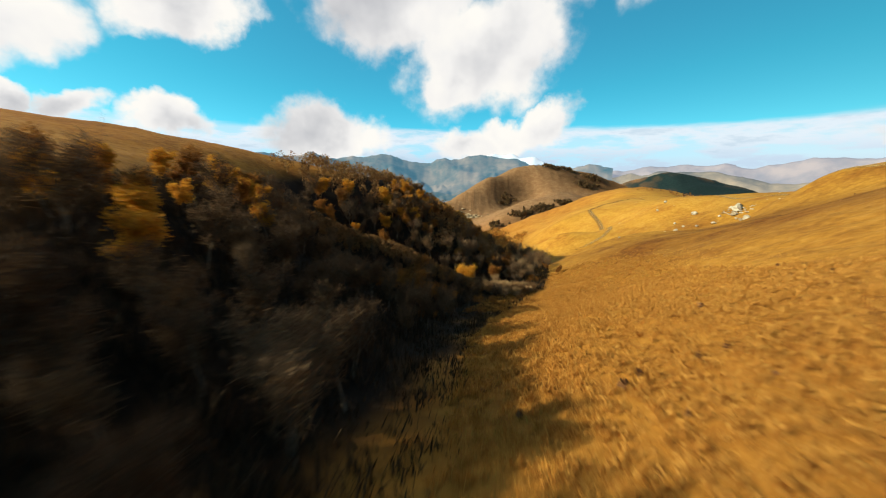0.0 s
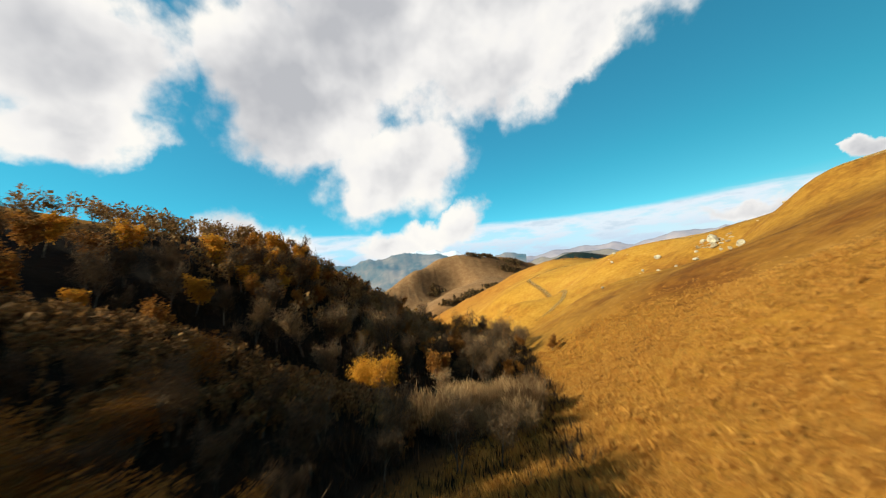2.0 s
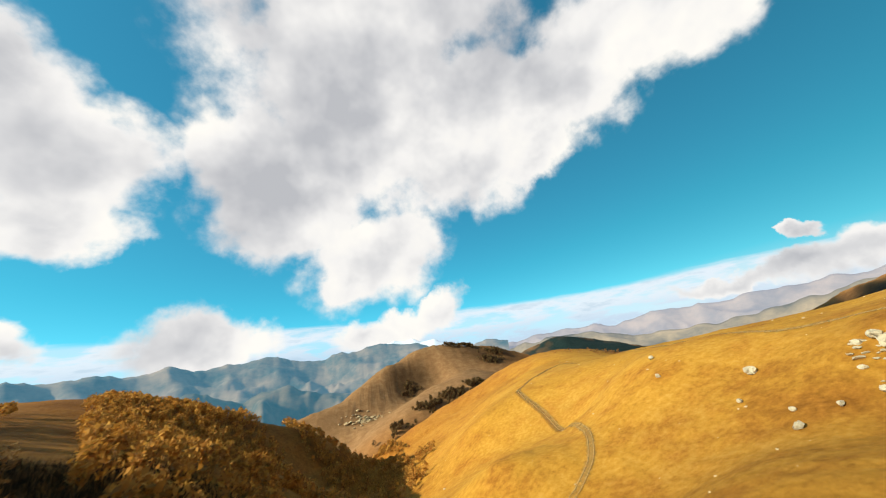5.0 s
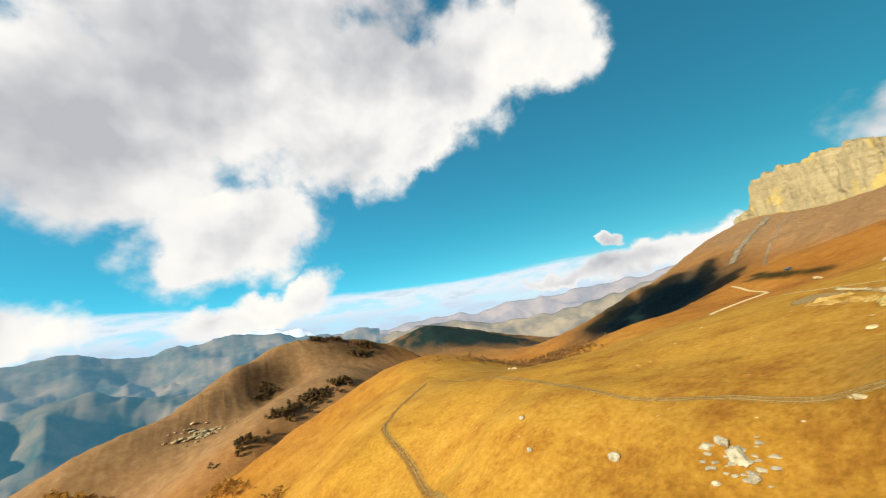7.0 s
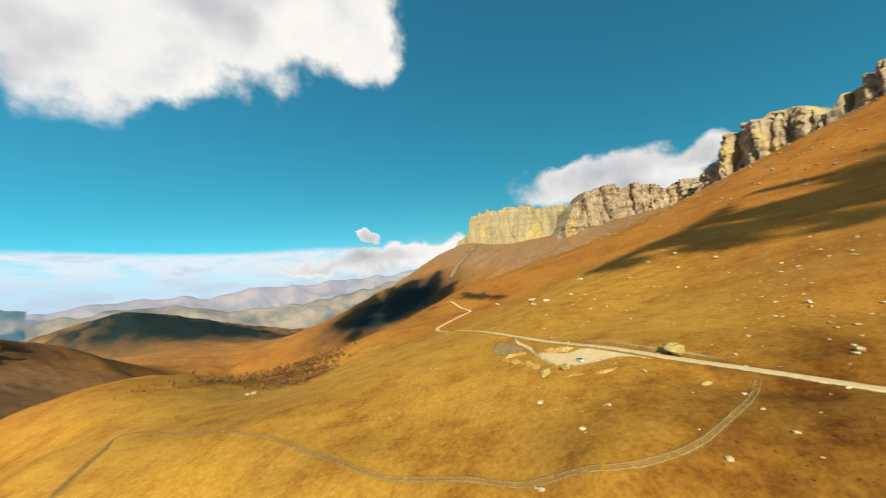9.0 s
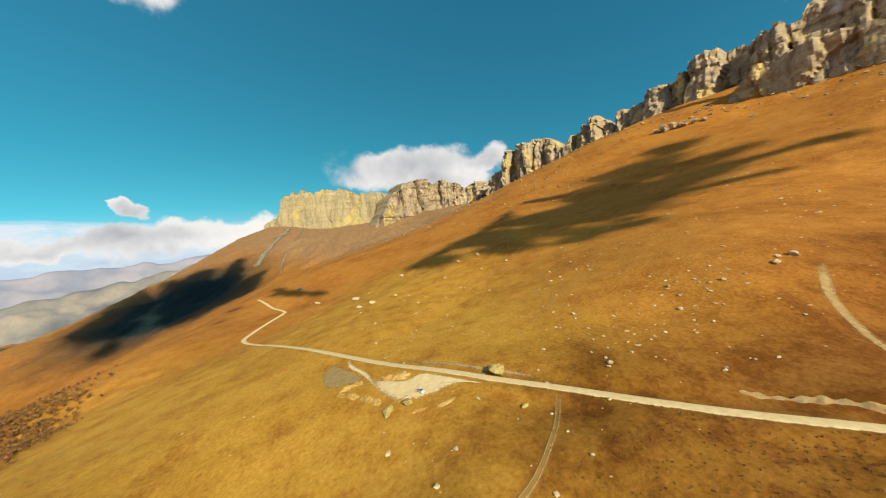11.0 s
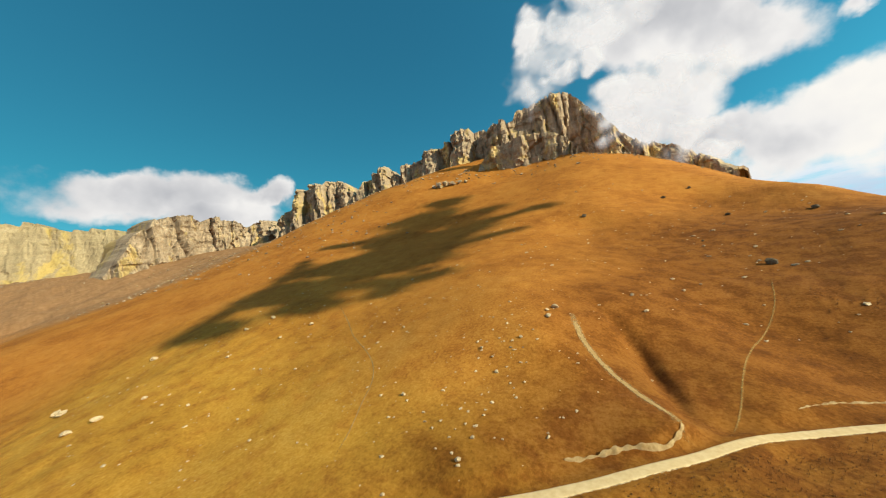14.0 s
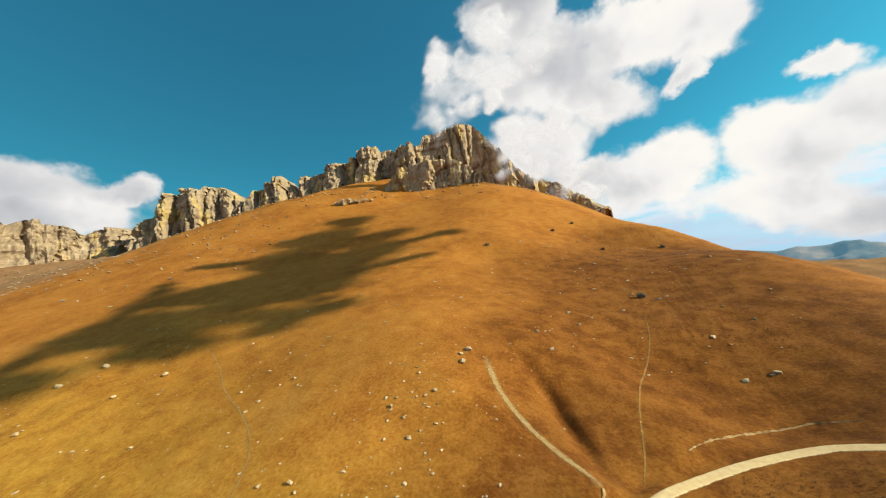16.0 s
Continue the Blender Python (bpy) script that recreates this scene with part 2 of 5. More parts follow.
def rock_material(name, tones, scale=0.05, stain=None):
    m, g, sh, _ = material(name)
    p = g.node("ShaderNodeNewGeometry").outputs["Position"]
    streak = g.noise(g.vec("MULTIPLY", p, (1.0, 1.0, 0.3)), scale, 7.0, 0.7).outputs["Fac"]
    layer = g.noise(g.vec("MULTIPLY", p, (0.15, 0.15, 1.8)), scale, 6.0, 0.65).outputs["Fac"]
    fine = g.noise(p, scale * 9, 6.0, 0.7).outputs["Fac"]
    tone = g.math("ADD", g.math("MULTIPLY", streak, 0.45), g.math("ADD", g.math("MULTIPLY", layer, 0.25), g.math("MULTIPLY", fine, 0.34)))
    c = g.ramp(g.span(tone, 0.36, 0.68, smooth=False), *[(at, tuple(0.66 * v for v in tint)) for at, tint in tones])
    if stain:
        patch = g.noise(g.vec("MULTIPLY", p, (1.0, 1.0, 0.6)), scale * 0.35, 6.0, 0.65, 0.6).outputs["Fac"]
        c = g.mix(g.math("MULTIPLY", g.span(patch, 0.52, 0.62), 0.75), c, g.mix(fine, tuple(v * 0.45 for v in stain), tuple(v * 0.62 for v in stain)))
    g.link(c, sh.inputs["Base Color"])
    bump(g, sh, tone, 0.7, 0.16 / scale)
    return m


def simple(name, dark, light, scale, rough=0.85, relief=0.3, metal=0.0):
    m, g, sh, _ = material(name)
    p = g.node("ShaderNodeNewGeometry").outputs["Position"]
    n = g.noise(p, scale, 5.0, 0.6).outputs["Fac"]
    g.link(g.ramp(n, (0.3, tuple(0.66 * v for v in dark)), (0.7, tuple(0.66 * v for v in light))), sh.inputs["Base Color"])
    sh.inputs["Roughness"].default_value, sh.inputs["Metallic"].default_value = rough, metal
    if relief:
        bump(g, sh, n, relief, 0.2 / scale)
    return m


def worn(name, dark, light, scale, most=1.0):
    """Bare trodden ground: it frays out towards its edges, where the grass grows back in."""
    m, g, sh, _ = material(name)
    p = g.node("ShaderNodeNewGeometry").outputs["Position"]
    n = g.noise(p, scale, 6.0, 0.65).outputs["Fac"]
    g.link(g.ramp(n, (0.3, tuple(0.66 * v for v in dark)), (0.7, tuple(0.66 * v for v in light))), sh.inputs["Base Color"])
    sh.inputs["Roughness"].default_value = 0.95
    edge = g.node("ShaderNodeAttribute")
    edge.attribute_name = "edge"
    tuft = g.noise(p, scale * 1.7, 6.0, 0.7).outputs["Fac"]
    frayed = g.math("ADD", edge.outputs["Fac"], g.math("MULTIPLY", g.math("SUBTRACT", tuft, 0.5), 1.3))
    g.link(g.math("MULTIPLY", g.span(frayed, 0.15, 0.75), most), sh.inputs["Alpha"])
    bump(g, sh, n, 0.2, 0.2 / scale)
    return m


def leaf_material(name, stops):
    m, g, sh, out = material(name)
    isle = g.node("ShaderNodeNewGeometry").outputs["Random Per Island"]
    shift = g.node("ShaderNodeObjectInfo").outputs["Random"]
    fac = g.math("ADD", g.math("MULTIPLY", isle, 0.6), g.math("MULTIPLY", shift, 0.4))
    c = g.ramp(fac, *[(at, tuple(0.88 * v for v in tint)) for at, tint in stops])
    g.link(c, sh.inputs["Base Color"])
    thin = g.node("ShaderNodeBsdfTranslucent")
    g.link(c, thin.inputs[0])
    both = g.node("ShaderNodeMixShader")
    both.inputs[0].default_value = 0.3
    g.link(sh.outputs[0], both.inputs[1])
    g.link(thin.outputs[0], both.inputs[2])
    g.link(both.outputs[0], out.inputs[0])
    return m


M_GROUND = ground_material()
M_CLIFF = rock_material("limestone_cliff", [(0.0, (0.11, 0.08, 0.055)), (0.3, (0.33, 0.225, 0.145)), (0.7, (0.54, 0.385, 0.25)), (1.0, (0.74, 0.56, 0.38))], 0.035, (0.80, 0.54, 0.19))
M_MESA = rock_material("yellow_limestone", [(0.0, (0.20, 0.145, 0.09)), (0.35, (0.37, 0.27, 0.155)), (0.7, (0.50, 0.37, 0.21)), (1.0, (0.62, 0.47, 0.29))], 0.018, (0.78, 0.53, 0.15))
M_WHITE = rock_material("white_limestone", [(0.0, (0.26, 0.19, 0.12)), (0.35, (0.54, 0.44, 0.32)), (1.0, (0.74, 0.64, 0.50))], 0.6)
M_ROCK = rock_material("pale_rock", [(0.0, (0.20, 0.12, 0.06)), (0.4, (0.60, 0.42, 0.24)), (1.0, (0.90, 0.68, 0.43))], 0.8)
M_MOSSY = rock_material("lichen_rock", [(0.0, (0.20, 0.14, 0.05)), (0.4, (0.46, 0.32, 0.10)), (1.0, (0.66, 0.50, 0.24))], 0.5)
M_ROAD = worn("gravel_road", (0.80, 0.525, 0.255), (0.98, 0.70, 0.39), 0.35)
M_TRACK = worn("worn_earth", (0.42, 0.21, 0.055), (0.60, 0.35, 0.11), 0.5, 0.6)
M_RIM = worn("worn_rim", (0.26, 0.115, 0.03), (0.40, 0.20, 0.06), 0.4, 0.5)
M_RUT = worn("pale_rut", (0.50, 0.28, 0.085), (0.70, 0.44, 0.18), 0.5, 0.65)
M_BANK = simple("bare_bank", (0.30, 0.165, 0.06), (0.58, 0.39, 0.19), 0.4, 0.95, 0.5)
M_BARK = simple("grey_bark", (0.05, 0.035, 0.025), (0.24, 0.19, 0.14), 2.0, 0.9, 0.4)
M_TWIG = leaf_material("brown_twigs", [(0.0, (0.045, 0.024, 0.013)), (0.5, (0.11, 0.062, 0.032)), (1.0, (0.24, 0.145, 0.075))])
M_GOLD = leaf_material("yellow_leaves", [(0.0, (0.42, 0.17, 0.018)), (0.5, (0.60, 0.26, 0.022)), (1.0, (0.78, 0.39, 0.045))])
M_RUST = leaf_material("rust_leaves", [(0.0, (0.14, 0.055, 0.014)), (0.5, (0.30, 0.115, 0.02)), (1.0, (0.47, 0.20, 0.034))])
M_STRAW = leaf_material("straw", [(0.0, (0.28, 0.105, 0.022)), (0.5, (0.50, 0.225, 0.040)), (1.0, (0.72, 0.40, 0.10))])
M_REED = leaf_material("pale_stems", [(0.0, (0.15, 0.075, 0.032)), (0.5, (0.31, 0.175, 0.080)), (1.0, (0.50, 0.31, 0.155))])
M_SPUR = leaf_material("brown_brush", [(0.0, (0.10, 0.046, 0.015)), (0.5, (0.25, 0.122, 0.040)), (1.0, (0.44, 0.25, 0.095))])
M_SCRUB = leaf_material("red_scrub", [(0.0, (0.07, 0.030, 0.014)), (0.5, (0.20, 0.088, 0.035)), (0.85, (0.34, 0.16, 0.06)), (1.0, (0.55, 0.28, 0.06))])
M_WOODS = leaf_material("far_autumn_crowns", [(0.0, (0.16, 0.072, 0.026)), (0.35, (0.36, 0.165, 0.04)), (0.75, (0.58, 0.27, 0.05)), (1.0, (0.74, 0.40, 0.075))])

# ---- the land ----
# ---- lie of the land: spot heights along gullies, spurs and crests ----
GULLY = [(-6, -60, 12), (-5, -25, 2), (-4, 0, -7.5), (-3, 15, -12.5), (-1, 31, -17.5), (2, 44, -21.3), (6, 56, -24.5), (13, 72, -28.3), (23, 95, -34.2), (33, 125, -38),
         (42, 170, -47), (45, 230, -59), (38, 300, -73), (34, 380, -85), (10, 520, -120), (-60, 700, -190), (-150, 1000, -280)]
LEFT_BANK = [(-28, 0, 2), (-60, 0, 9), (-110, 0, 16), (-14, 38, -15), (-30, 50, -7), (-88, 66, 9), (-10, 66, -25), (-24, 70, -20),
             (2, 83, -28), (-7, 86, -23.5), (-17, 89, -19.5), (-28, 88, -16), (-42, 87, -9), (-8, 106, -31), (-26, 107, -24), (-42, 108, -15),
             (-80, 110, 7), (-58, 138, 0), (-20, 120, -21), (-28, 145, -10), (-24, 172, -8), (-12, 198, -20), (5, 175, -28),
             (7, 248, -36), (-60, 200, -6), (-38, 280, -26), (-23, 319, -41), (2, 427, -52), (-52, 446, -41), (-104, 481, -34),
             (-147, 505, -20), (-200, 300, 0), (-250, 100, 20), (-300, 500, -30), (-260, 800, -120)]
RIGHT_SLOPE = [(30, 0, 2), (70, 10, 7), (20, 15, -6), (35, 28, -7), (10, 33, -14.8), (7, 44, -19.8), (36, 78, -23.5), (34, 68, -22), (52, 85, -20.5), (46, 82, -20),
               (24, 76, -27.5), (35, 108, -34.5), (89, 167, -29), (78, 122, -21.5), (100, 136, -20.5), (66, 75, -11), (63, 64, -8), (61, 107, -21), (71, 157, -30), (51, 116, -27), (45, 104, -28), (39, 120, -34),
               (73, 234, -41), (122, 148, -20), (140, 171, -13.2), (132, 157.6, -17.8), (186, 213, -12.5), (204, 309, -19), (155, 155, -6.6), (136, 195, -21), (130, 222, -21), (122, 265, -42),
               (119, 318, -39), (114, 255, -40), (104, 236, -38), (96, 215, -37), (138, 243, -21), (168, 140, 1), (130, 109, -2)]
HILL = [(105, 329, -44), (145, 516, -62), (62, 529, -90), (34, 460, -92), (190, 463, -37), (199, 430, -30), (132, 571, -69), (210, 569, -39), (252, 562, -26),
        (286, 543, -21), (329, 527, -25), (364, 486, -41), (216, 460, -25), (175, 418, -33), (228, 353, -27), (165, 209, -12),
        (223, 220, -9), (317, 407, -40), (378, 408, -48), (430, 470, -61), (470, 425, -52), (411, 364, -36), (580, 560, -80), (480, 470, -52), (300, 800, -120), (500, 760, -130)]
ROADSIDE = [(260, 159, 6), (217, 127, 10), (212, 91, 16), (184, 77, 11), (240, 60, 20), (182, 51, 20), (145, 77, 12), (135, 20, 13), (100, -30, 9),
            (90, 182, -37), (60, -60, 6), (20, -110, 2), (555, 296, -21), (592, 152, 13), (604, 409, -26), (699, 270, -8), (749, 399, -21), (861, 381, -5),
            (323, 76, 17), (346, 96, 14), (431, 42, 32), (358, 120, 15), (522, 93, 31), (574, 69, 38), (80, 40, 5), (140, 135, 1)]
SLOPE = [(113, -16, 19), (85, -62, 12), (184, -83, 52), (186, -44, 46), (200, -12, 34), (240, 24, 29.5), (462, 4, 45), (457, -41, 57),
         (530, -28, 65), (615, 30, 55), (448, -106, 73), (125, -143, 37), (141, -79, 24), (96, -99, 20), (84, -164, 21), (49, -215, 33), (62, -303, 54),
         (265, -435, 131), (249, -478, 150), (324, -361, 128), (110, -607, 138), (-15, -550, 99), (385, -720, 285), (560, -429, 180),
         (611, -707, 312), (927, -489, 284), (196, -675, 205)]
CREST = [(61, -851, 202), (-17, -644, 140), (-89, -465, 85), (-104, -385, 72), (-123, -288, 45), (-160, -180, 25), (-300, -400, -40), (-250, -800, -20),
         (0, -1400, 0), (400, -1500, 250), (900, -1400, 300), (1600, -1100, 250), (-140, -80, 22), (-300, -100, 10), (2400, -700, 260)]
FAR_SLOPE = [(733, 254, -3), (1045, 374, 20), (1368, 200, 78), (1648, -106, 190), (1417, 1144, -163), (1636, 1178, -106), (2083, 1094, 36),
             (2310, 935, 124), (1669, 917, -79), (1675, 625, -20), (2646, 868, 230), (1000, 700, -150), (1100, 1300, -260), (2500, 1600, -200)]
DOME = [(-240, 1120, -190), (-160, 1160, -140), (-100, 1207, -117), (-45, 1252, -106), (42, 1309, -68), (140, 1368, -18), (255, 1415, 20), (381, 1439, 28), (544, 1461, 6), (701, 1480, -44),
        (175, 1300, -104), (250, 1360, -44), (140, 1480, -50), (0, 1420, -130), (260, 1520, 0), (420, 1560, 0), (600, 1600, -40), (-120, 1330, -180), (-22, 1114, -166), (35, 1181, -142), (900, 1560, -140), (300, 1900, -120), (-350, 1500, -320)]
SADDLE_SPUR = [(560, 1330, -66), (439, 1307, -56), (351, 1228, -69), (226, 1121, -89), (153, 1038, -110), (99, 958, -133), (59, 906, -152), (18, 860, -176),
               (340, 1040, -92), (269, 1020, -109), (187, 965, -120), (111, 890, -140), (240, 840, -190), (150, 780, -205), (400, 900, -175), (120, 1180, -138), (300, 1290, -84)]
DARK_HILL = [(1322, 2507, -60), (1488, 2469, 6), (1675, 2343, -49), (1875, 2112, -136), (1968, 1724, -244), (1000, 2300, -250),
             (-598, 2654, -420), (-389, 3103, -360), (500, 2800, -330), (-1500, 2500, -300), (-1500, 800, -80)]
FAR = [(-2129, 3841, -400), (-918, 4321, -450), (103, 4429, -450), (1259, 4254, -400), (2110, 3900, -350), (2831, 3403, -330), (3449, 2754, -250),
       (4500, 1000, 200), (4500, -1500, 200), (2500, -4000, 100), (0, -4500, -100), (-3000, -3500, -250), (-4500, 0, -100), (-4200, 2500, 100),
       (3300, 300, 330), (-1500, -1500, -150)]
CLIFF_FOOT = [(3156, 762, 396), (3054, 415, 348), (2964, 107, 317), (2722, -324, 327), (1891, -66, 243), (1939, -256, 300), (1905, -543, 332),
              (1695, -530, 320), (1493, -604, 337), (1305, -718, 400), (1111, -826, 455), (871, -918, 480), (692, -984, 480),
              (509, -1021, 440), (386, -1054, 395), (314, -1064, 365), (185, -1072, 292), (96, -1066, 240), (525, -864, 362), (402, -899, 366),
              (659, -819, 372)]
SPOTS = np.array(GULLY + LEFT_BANK + RIGHT_SLOPE + HILL + ROADSIDE + SLOPE + CREST + FAR_SLOPE + DOME + SADDLE_SPUR + DARK_HILL + FAR + CLIFF_FOOT, float)
def kernel(d2):
    return d2 * np.log(d2 + 1e-12)
def fit_land(spots, smooth=4e-5):
    p = spots[:, :2] / 1000.0
    n = len(p)
    k = kernel(((p[:, None] - p[None]) ** 2).sum(-1)) + smooth * np.eye(n)
    q = np.c_[np.ones(n), p]
    a = np.block([[k, q], [q.T, np.zeros((3, 3))]])
    return p, np.linalg.solve(a, np.r_[spots[:, 2], 0, 0, 0])
CENTRES, WEIGHTS = fit_land(SPOTS)
def land(x, y):
    """Smooth height of the land at arrays x, y."""
    x, y = np.asarray(x, float) / 1000.0, np.asarray(y, float) / 1000.0
    z = WEIGHTS[-3] + WEIGHTS[-2] * x + WEIGHTS[-1] * y
    for (cx, cy), w in zip(CENTRES, WEIGHTS):
        z = z + w * kernel((x - cx) ** 2 + (y - cy) ** 2)
    return z


rng = np.random.default_rng(7)


def ripples(x, y, seed, size, count=14):
    """Uneven ground: waves of many directions, size metres long."""
    r = np.random.default_rng(seed)
    z = 0.0
    for k in range(count):
        a, f, ph = r.uniform(0, math.pi), (0.6 + 1.9 * r.random()) / size, r.uniform(0, 6.28)
        z = z + np.sin(6.283 * f * (x * math.cos(a) + y * math.sin(a)) + ph + 1.3 * np.sin(6.283 * 0.37 * f * (x * math.sin(a) - y * math.cos(a)) + 2 * ph))
    return z / math.sqrt(count)


def ridged(x, y, seed, size):
    z, amp = 0.0, 1.0
    for k in range(4):
        z = z + amp * (0.55 - np.abs(ripples(x, y, seed + k, size, 5)))
        size, amp = size * 0.47, amp * 0.5
    return z


def near_line(x, y, line, reach):
    """For each point the distance to a line of points and the value carried along it (nan beyond reach)."""
    best, value = np.full(x.shape, 1e9), np.zeros(x.shape)
    for px, py, pv in line:
        close = (np.abs(x - px) < reach) & (np.abs(y - py) < reach)
        d = np.hypot(x[close] - px, y[close] - py)
        less = d < best[close]
        keep = np.flatnonzero(close.ravel())[less]
        best.ravel()[keep], value.ravel()[keep] = d[less], pv
    return best, value


def spline(points, step):
    """A smooth line through points, cut into steps."""
    p = np.array(points, float)
    p = np.vstack([2 * p[0] - p[1], p, 2 * p[-1] - p[-2]])
    out = []
    for a, b, c, d in zip(p[:-3], p[1:-2], p[2:-1], p[3:]):
        for t in np.linspace(0, 1, max(2, int(np.linalg.norm(c - b) / step)), endpoint=False):
            out.append(0.5 * (2 * b + (c - a) * t + (2 * a - 5 * b + 4 * c - d) * t**2 + (3 * b - a - 3 * c + d) * t**3))
    return np.array(out + [p[-2]])


ROAD_LINE = [(-120, -60), (-60, -78), (-1, -85), (27, -81), (59, -62), (88, -35), (113, 2), (147, 41), (186, 75), (237, 117), (295, 154), (385, 206),
             (480, 256), (540, 288), (562, 297), (588, 296), (640, 284), (695, 271), (718, 275), (760, 300), (815, 325), (869, 350)]
TRACK_LINE = [(184, 73), (179, 79), (166, 89), (153, 103), (146, 115), (142, 130), (147, 147), (153, 165), (156, 186), (160, 209), (171, 235), (189, 273), (198, 310), (206, 350), (209, 385),
              (200, 395), (186, 381), (164, 366), (143, 348), (132, 335), (127, 316), (124, 290), (113, 252), (104, 228), (92, 211), (80, 204), (72, 201)]
TRENCH = [(174, -122), (156, -107), (144, -91), (134, -74), (122, -50), (112, -28)]
road_xy = spline(ROAD_LINE, 2.5)
road_z = land(road_xy[:, 0], road_xy[:, 1])
road_z = np.convolve(np.pad(road_z, 14, mode="edge"), np.ones(29) / 29, mode="valid")
ROAD = np.c_[road_xy, road_z]
trench_xy = spline(TRENCH, 3.0)
DITCH = np.c_[trench_xy, 5.4 * np.sin(np.linspace(0.25, 2.9, len(trench_xy)))]


def height(x, y):
    """The height of the ground at arrays x, y."""
    x, y = np.asarray(x, float), np.asarray(y, float)
    far = np.hypot(x - 100, y - 100)
    z = land(x, y) + 0.14 * ripples(x, y, 3, 9.0) + np.clip(far / 500, 0.2, 1.0) * 0.55 * ripples(x, y, 4, 60.0)
    z = z + np.clip((far - 800) / 900, 0, 1) * 9.0 * ridged(x, y, 11, 420.0)
    d, cut = near_line(x, y, DITCH, 40.0)
    z = z - np.where(d < 40, cut * np.exp(-((d / 5.5) ** 2)), 0)
    d, bench = near_line(x, y, ROAD, 22.0)
    w = 1 - soft_step(d, 4.5, 12.0)
    return np.where(d < 22, z * (1 - w) + bench * w, z)


def soft_step(v, a, b):
    t = np.clip((v - a) / (b - a), 0, 1)
    return t * t * (3 - 2 * t)


HALF, STRETCH, CELLS = 4700.0, 5.0, 620
axis = np.sinh(np.linspace(-1, 1, CELLS) * STRETCH) * HALF / math.sinh(STRETCH)
GX, GY = 60 + axis, 90 + axis
gxx, gyy = np.meshgrid(GX, GY)
GZ = height(gxx, gyy)


def ground_at(x, y):
    """The height of the ground's mesh at x, y."""
    i = int(np.clip(np.searchsorted(GX, x) - 1, 0, CELLS - 2))
    j = int(np.clip(np.searchsorted(GY, y) - 1, 0, CELLS - 2))
    u, v = (x - GX[i]) / (GX[i + 1] - GX[i]), (y - GY[j]) / (GY[j + 1] - GY[j])
    return float((GZ[j, i] * (1 - u) + GZ[j, i + 1] * u) * (1 - v) + (GZ[j + 1, i] * (1 - u) + GZ[j + 1, i + 1] * u) * v)


def mesh_object(name, verts, faces, mat, parent=None, smooth=False, label="", kind=""):
    me = bpy.data.meshes.new(name)
    me.from_pydata([tuple(map(float, v)) for v in verts], [], [tuple(map(int, f)) for f in faces])
    me.materials.append(mat)
    if smooth:
        me.polygons.foreach_set("use_smooth", [True] * len(me.polygons))
    ob = new(name, me)
    ob.parent = parent
    if label or kind:
        tagged(ob, label, kind=kind)
    return ob


def blot(x, y, cx, cy, rx, ry, turn=0.0):
    c, s = math.cos(radians(turn)), math.sin(radians(turn))
    u, v = ((x - cx) * c + (y - cy) * s) / rx, ((y - cy) * c - (x - cx) * s) / ry
    return np.clip(1.6 - 1.6 * np.hypot(u, v), 0, 1)


